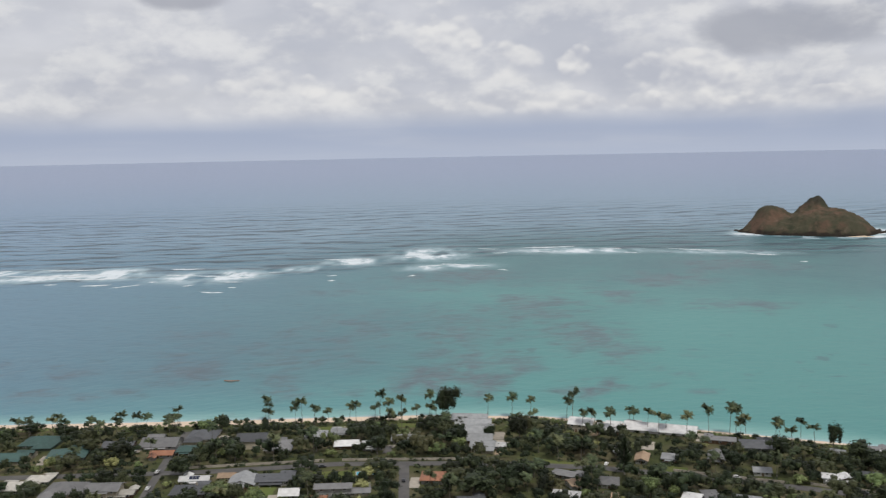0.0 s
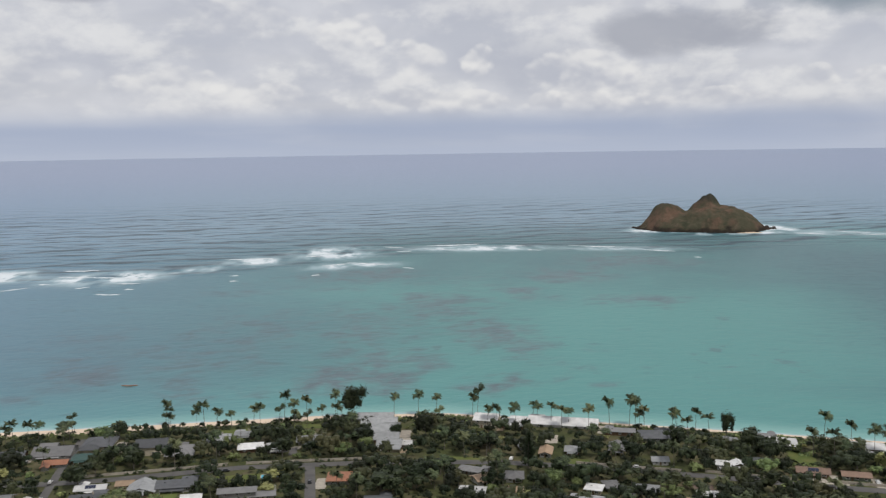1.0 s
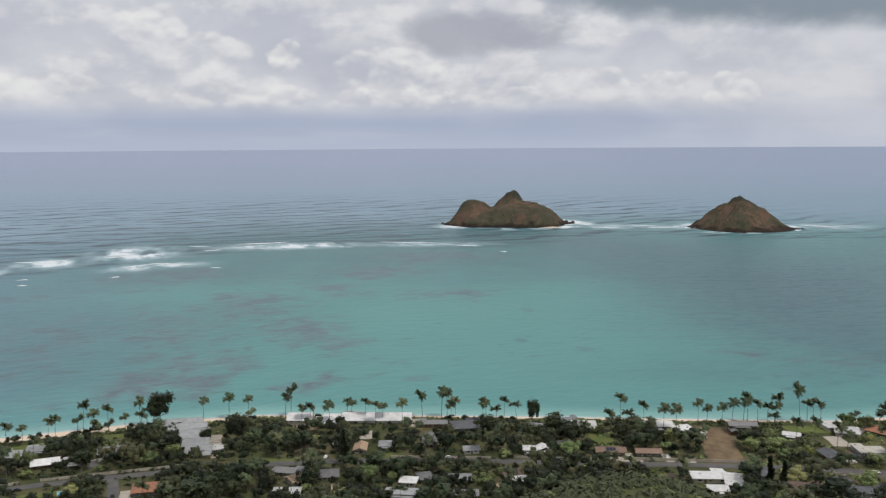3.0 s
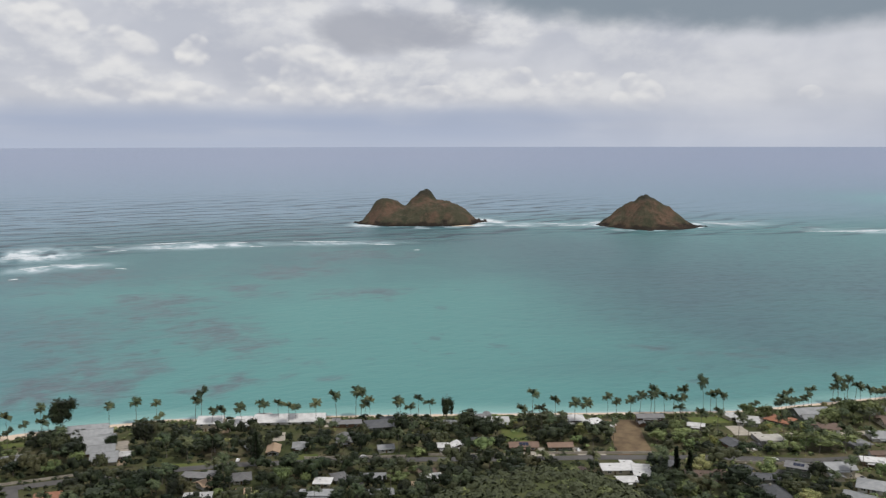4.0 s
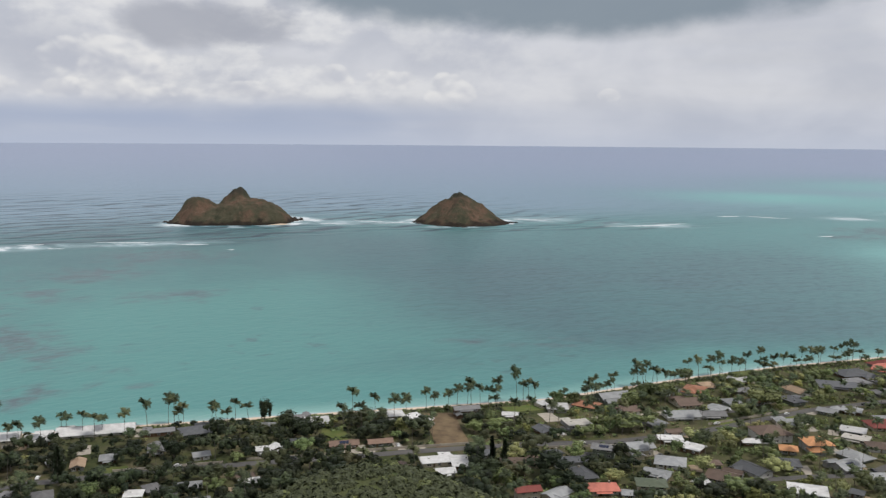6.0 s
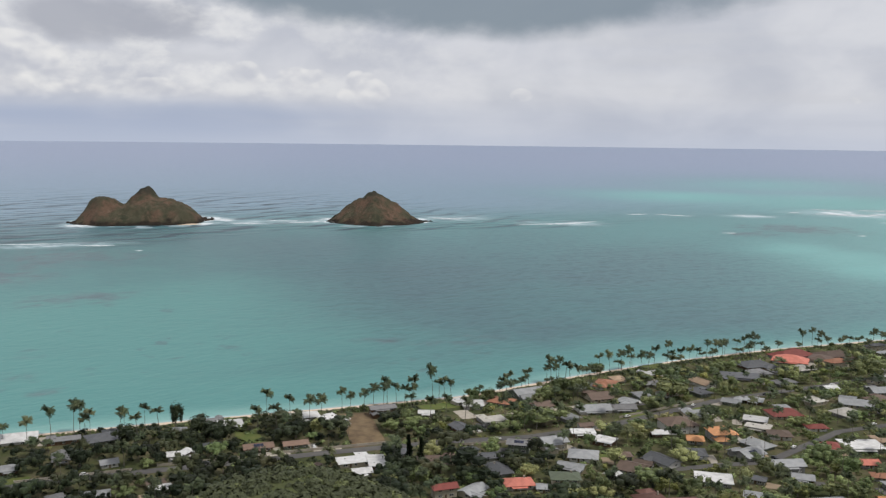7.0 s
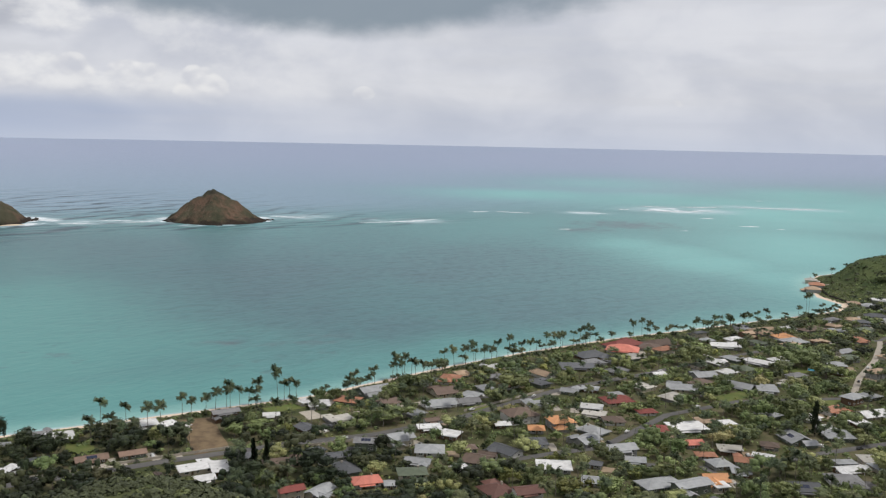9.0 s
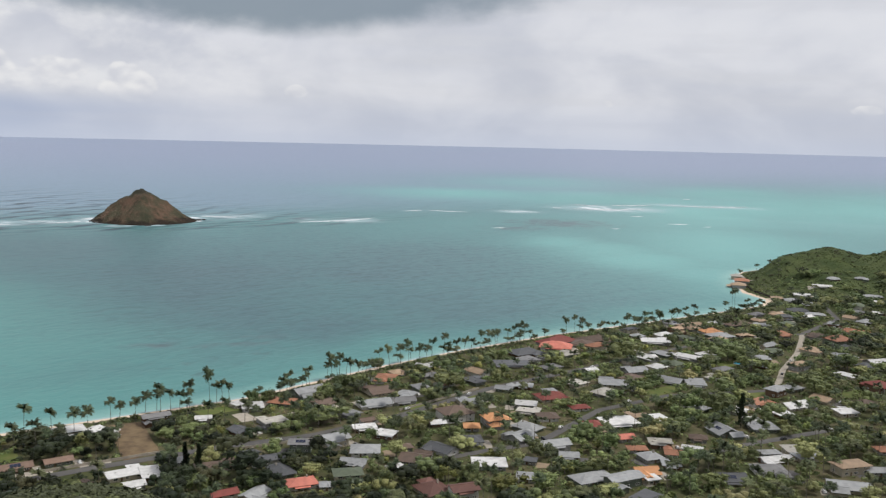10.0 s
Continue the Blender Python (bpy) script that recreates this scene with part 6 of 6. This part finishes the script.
CARS = [car(M["paint"], "parked white saloon car beside a house"), car(M["dark"], "parked dark saloon car beside a house")]
CAR_SPOTS = [(404, 372, 60), (414, 368, 58), (424, 365, 65), (436, 362, 60), (445, 330, -10), (330, 372, -30), (-157, 445, 92), (-160, 470, 92), (-24, 450, 92), (150, 447, -20), (86, 470, 70), (205, 423, -25), (268, 399, 60), (498, 317, 10), (560, 300, -15), (470, 233, 5), (548, 222, -5), (530, 118, -28), (566, 100, -28), (741, 164, 10), (690, 158, 12), (620, 282, -15), (352, 352, -30), (-70, 474, 8), (40, 472, -8)]
for i, (x, y, a) in enumerate(CAR_SPOTS + CAR_AT[:60]):
    src = CARS[(0, 0, 1)[i % 3]]
    m_ = Matrix.Translation((x, y, ground_z(x, y) + 0.17)) @ Matrix.Rotation(radians(a), 4, "Z")
    if i < 2:
        CARS[i].matrix_world = m_
    else:
        copy_thing(src, m_)

# outrigger canoe on the lagoon
e = tagged(new("canoe"), "long orange outrigger canoe floating on the lagoon", "boat")
bm = bmesh.new()
for i in range(11):
    f = i / 10 * 2 - 1
    hw, kl, top = 0.55 * (1 - abs(f) ** 2.4) + 0.03, -0.25 + 0.35 * abs(f) ** 3, 0.55 + 0.35 * abs(f) ** 3
    for q in ((-hw, top), (-hw * 0.8, 0.1), (0, kl), (hw * 0.8, 0.1), (hw, top)):
        bm.verts.new((f * 6, q[0], q[1]))
bm.verts.ensure_lookup_table()
for i in range(10):
    for j in range(4):
        bm.faces.new([bm.verts[i * 5 + j], bm.verts[i * 5 + j + 1], bm.verts[(i + 1) * 5 + j + 1], bm.verts[(i + 1) * 5 + j]])
    bm.faces.new([bm.verts[i * 5], bm.verts[(i + 1) * 5], bm.verts[(i + 1) * 5 + 4], bm.verts[i * 5 + 4]])
bmesh.ops.recalc_face_normals(bm, faces=bm.faces)
part("hull", bm, M["orange_hull"], e)
part("outrigger_float", rounded_box(-2.6, 2.6, -3.0, -2.7, -0.05, 0.25, 0.1), M["orange_hull"], e)
for x in (-1.6, 1.6):
    part("boom", rounded_box(x - 0.06, x + 0.06, -2.9, 0.5, 0.55, 0.67, 0.03), M["timber"], e)
e.matrix_world = Matrix.Translation((-168, 676, 0.05)) @ Matrix.Rotation(radians(-3), 4, "Z")

# garden pools and a tarpaulin
for x, y, a, lw, ld in [(-45, 463, 5, 10, 5), (705, 196, 15, 8, 5)]:
    e = tagged(new("swimming_pool"), "blue garden swimming pool with pale stone rim", "pool")
    part("rim", box(box(box(box(bmesh.new(), -lw / 2 - 0.5, lw / 2 + 0.5, -ld / 2 - 0.5, -ld / 2, -0.8, 0.35), -lw / 2 - 0.5, lw / 2 + 0.5, ld / 2, ld / 2 + 0.5, -0.8, 0.35), -lw / 2 - 0.5, -lw / 2, -ld / 2, ld / 2, -0.8, 0.35), lw / 2, lw / 2 + 0.5, -ld / 2, ld / 2, -0.8, 0.35), M["concrete"], e)
    part("pool_surface", box(bmesh.new(), -lw / 2, lw / 2, -ld / 2, ld / 2, -0.6, 0.25), M["pool"], e)
    e.matrix_world = Matrix.Translation((x, y, ground_z(x, y))) @ Matrix.Rotation(radians(a), 4, "Z")

# garden walls along the streets
for x0, y0, x1, y1, hh in [(-150, 475.5, -70, 484, 1.5), (-60, 484.5, 10, 482.5, 1.4), (120, 458.5, 172, 438.5, 1.4), (184, 436, 226, 417.5, 1.3), (240, 413, 300, 387, 1.5), (330, 358, 366, 337, 1.3), (440, 332, 515, 319.5, 1.4), (1050, 252, 1086, 288, 2.2), (1088, 290, 1128, 309, 2.4)]:
    e = tagged(new("garden_wall"), "dark stone sea wall behind the cove sand" if x0 > 1000 else "low weathered concrete garden wall beside the street", "wall")
    a, L = math.atan2(y1 - y0, x1 - x0), math.hypot(x1 - x0, y1 - y0)
    e.matrix_world = Matrix.Translation((x0, y0, 0)) @ Matrix.Rotation(a, 4, "Z")
    n = max(2, round(L / 9))
    for i in range(n):
        mx, my = x0 + math.cos(a) * L * (i + 0.5) / n, y0 + math.sin(a) * L * (i + 0.5) / n
        z = ground_z(mx, my)
        part("panel", box(bmesh.new(), L * i / n + 0.2, L * (i + 1) / n - 0.2, -0.1, 0.1, z - 0.5, z + hh), M["rock" if x0 > 1000 else "concrete"], e)
        part("pier", box(bmesh.new(), L * i / n - 0.2, L * i / n + 0.2, -0.18, 0.18, z - 0.5, z + hh + 0.2), M["rock" if x0 > 1000 else "concrete"], e)


# breakers on the reef and round the islands: low ragged ridges of foam
def breaker(x, y, length, depth, turn, seed):
    r = random.Random(seed)
    n, m_ = max(6, int(length / 4)), 5
    vs = []
    for i in range(n + 1):
        f = i / n
        body_ = math.sin(math.pi * f) ** 0.6
        thin = 0.35 + 1.1 * abs(noise.noise((f * length / 14, seed * 3.1, 2)))
        d0, d1 = -depth * 0.5 * body_ * thin * r.uniform(0.6, 1.0), depth * 0.5 * body_ * thin * r.uniform(0.7, 1.2)
        bow = 0.10 * length * (f - 0.5) ** 2 * 4 + 3 * noise.noise((f * length / 18, seed, 0))
        for j in range(m_):
            g = j / (m_ - 1)
            u, v = (f - 0.5) * length, d0 + (d1 - d0) * g + bow
            rise_ = sea_z(x + u * math.cos(radians(turn)) - v * math.sin(radians(turn)), y + u * math.sin(radians(turn)) + v * math.cos(radians(turn)))
            vs.append((u, v, rise_ + (0.05 if rise_ == 0 else 0.5) + 1.2 * math.sin(math.pi * g) * body_ * r.uniform(0.5, 1.0)))
    ob = new("breaking_wave", mesh_from("breaking_wave", vs, grid_faces(n + 1, m_), [M["foam"]]))
    ob.matrix_world = Matrix.Translation((x, y, 0.0)) @ Matrix.Rotation(radians(turn), 4, "Z")
    return tagged(ob, "white foaming breaker on the outer reef", "wave", "breakers on the reef")


BREAKERS = [(-692, 1377, 30, 11, 20), (-586, 1376, 99, 15, -1), (-583, 1309, 162, 19, -1), (-544, 1275, 152, 13, -10), (-480, 1207, 44, 11, 13), (-434, 1194, 43, 7, 40), (-550, 1222, 19, 8, 9), (-400, 1365, 55, 18, -2), (-390, 1294, 55, 16, -14), (-296, 1261, 48, 15, -7),
            (-345, 1282, 46, 12, -15), (-314, 1311, 12, 8, -9), (-298, 1218, 36, 7, -8), (-302, 1126, 36, 9, -14), (-348, 1192, 21, 7, 40), (-284, 1165, 13, 6, -9), (-410, 1232, 17, 8, -7)]
BREAKERS_MID = [(-253, 1312, 20, 8, 11), (-161, 1453, 84, 19, 1), (-150, 1389, 39, 9, -18), (-163, 1263, 15, 7, 16), (-157, 1210, 14, 7, -4), (-48, 1245, 15, 7, 30), (-20, 1352, 55, 12, 30), (-46, 1490, 57, 15, 7), (76, 1572, 43, 11, -25), (94, 1505, 30, 10, 4), (187, 1580, 98, 17, 1), (162, 1514, 85, 10, -24),
                (290, 1542, 43, 11, -12), (312, 1472, 29, 10, -25), (426, 1498, 110, 11, -29), (508, 1418, 62, 10, -40), (537, 1318, 13, 5, -27), (26, 1354, 83, 12, -29), (-58, 1469, 30, 10, 0)]
BREAKERS_ISLES = [(-27, 1332, 24, 8, 30), (84, 1291, 22, 4, -39), (882, 1614, 64, 15, -40), (972, 1626, 70, 16, -45), (878, 1718, 54, 25, -40), (1000, 1570, 80, 14, -10), (592, 1764, 45, 16, -40), (1075, 1610, 40, 20, 10), (1285, 1495, 37, 18, -50), (1300, 1470, 90, 15, -50), (1426, 1242, 213, 28, -14)]
BREAKERS_FAR = [(1760, 1298, 57, 20, -30), (1813, 1231, 100, 18, -70), (1548, 924, 35, 12, -30), (1952, 1106, 107, 18, -70), (2116, 1086, 31, 18, -40), (2233, 1061, 80, 18, -70), (2180, 961, 202, 36, -50), (2318, 956, 122, 34, -45), (2424, 786, 239, 28, -62), (2046, 831, 36, 11, -45), (1922, 684, 47, 16, -58), (1714, 742, 19, 8, -50), (1908, 612, 19, 9, -50), (2586, 897, 24, 14, -55)]
for i, row in enumerate(BREAKERS + BREAKERS_MID + BREAKERS_ISLES + BREAKERS_FAR):
    breaker(*row, 50 + i)
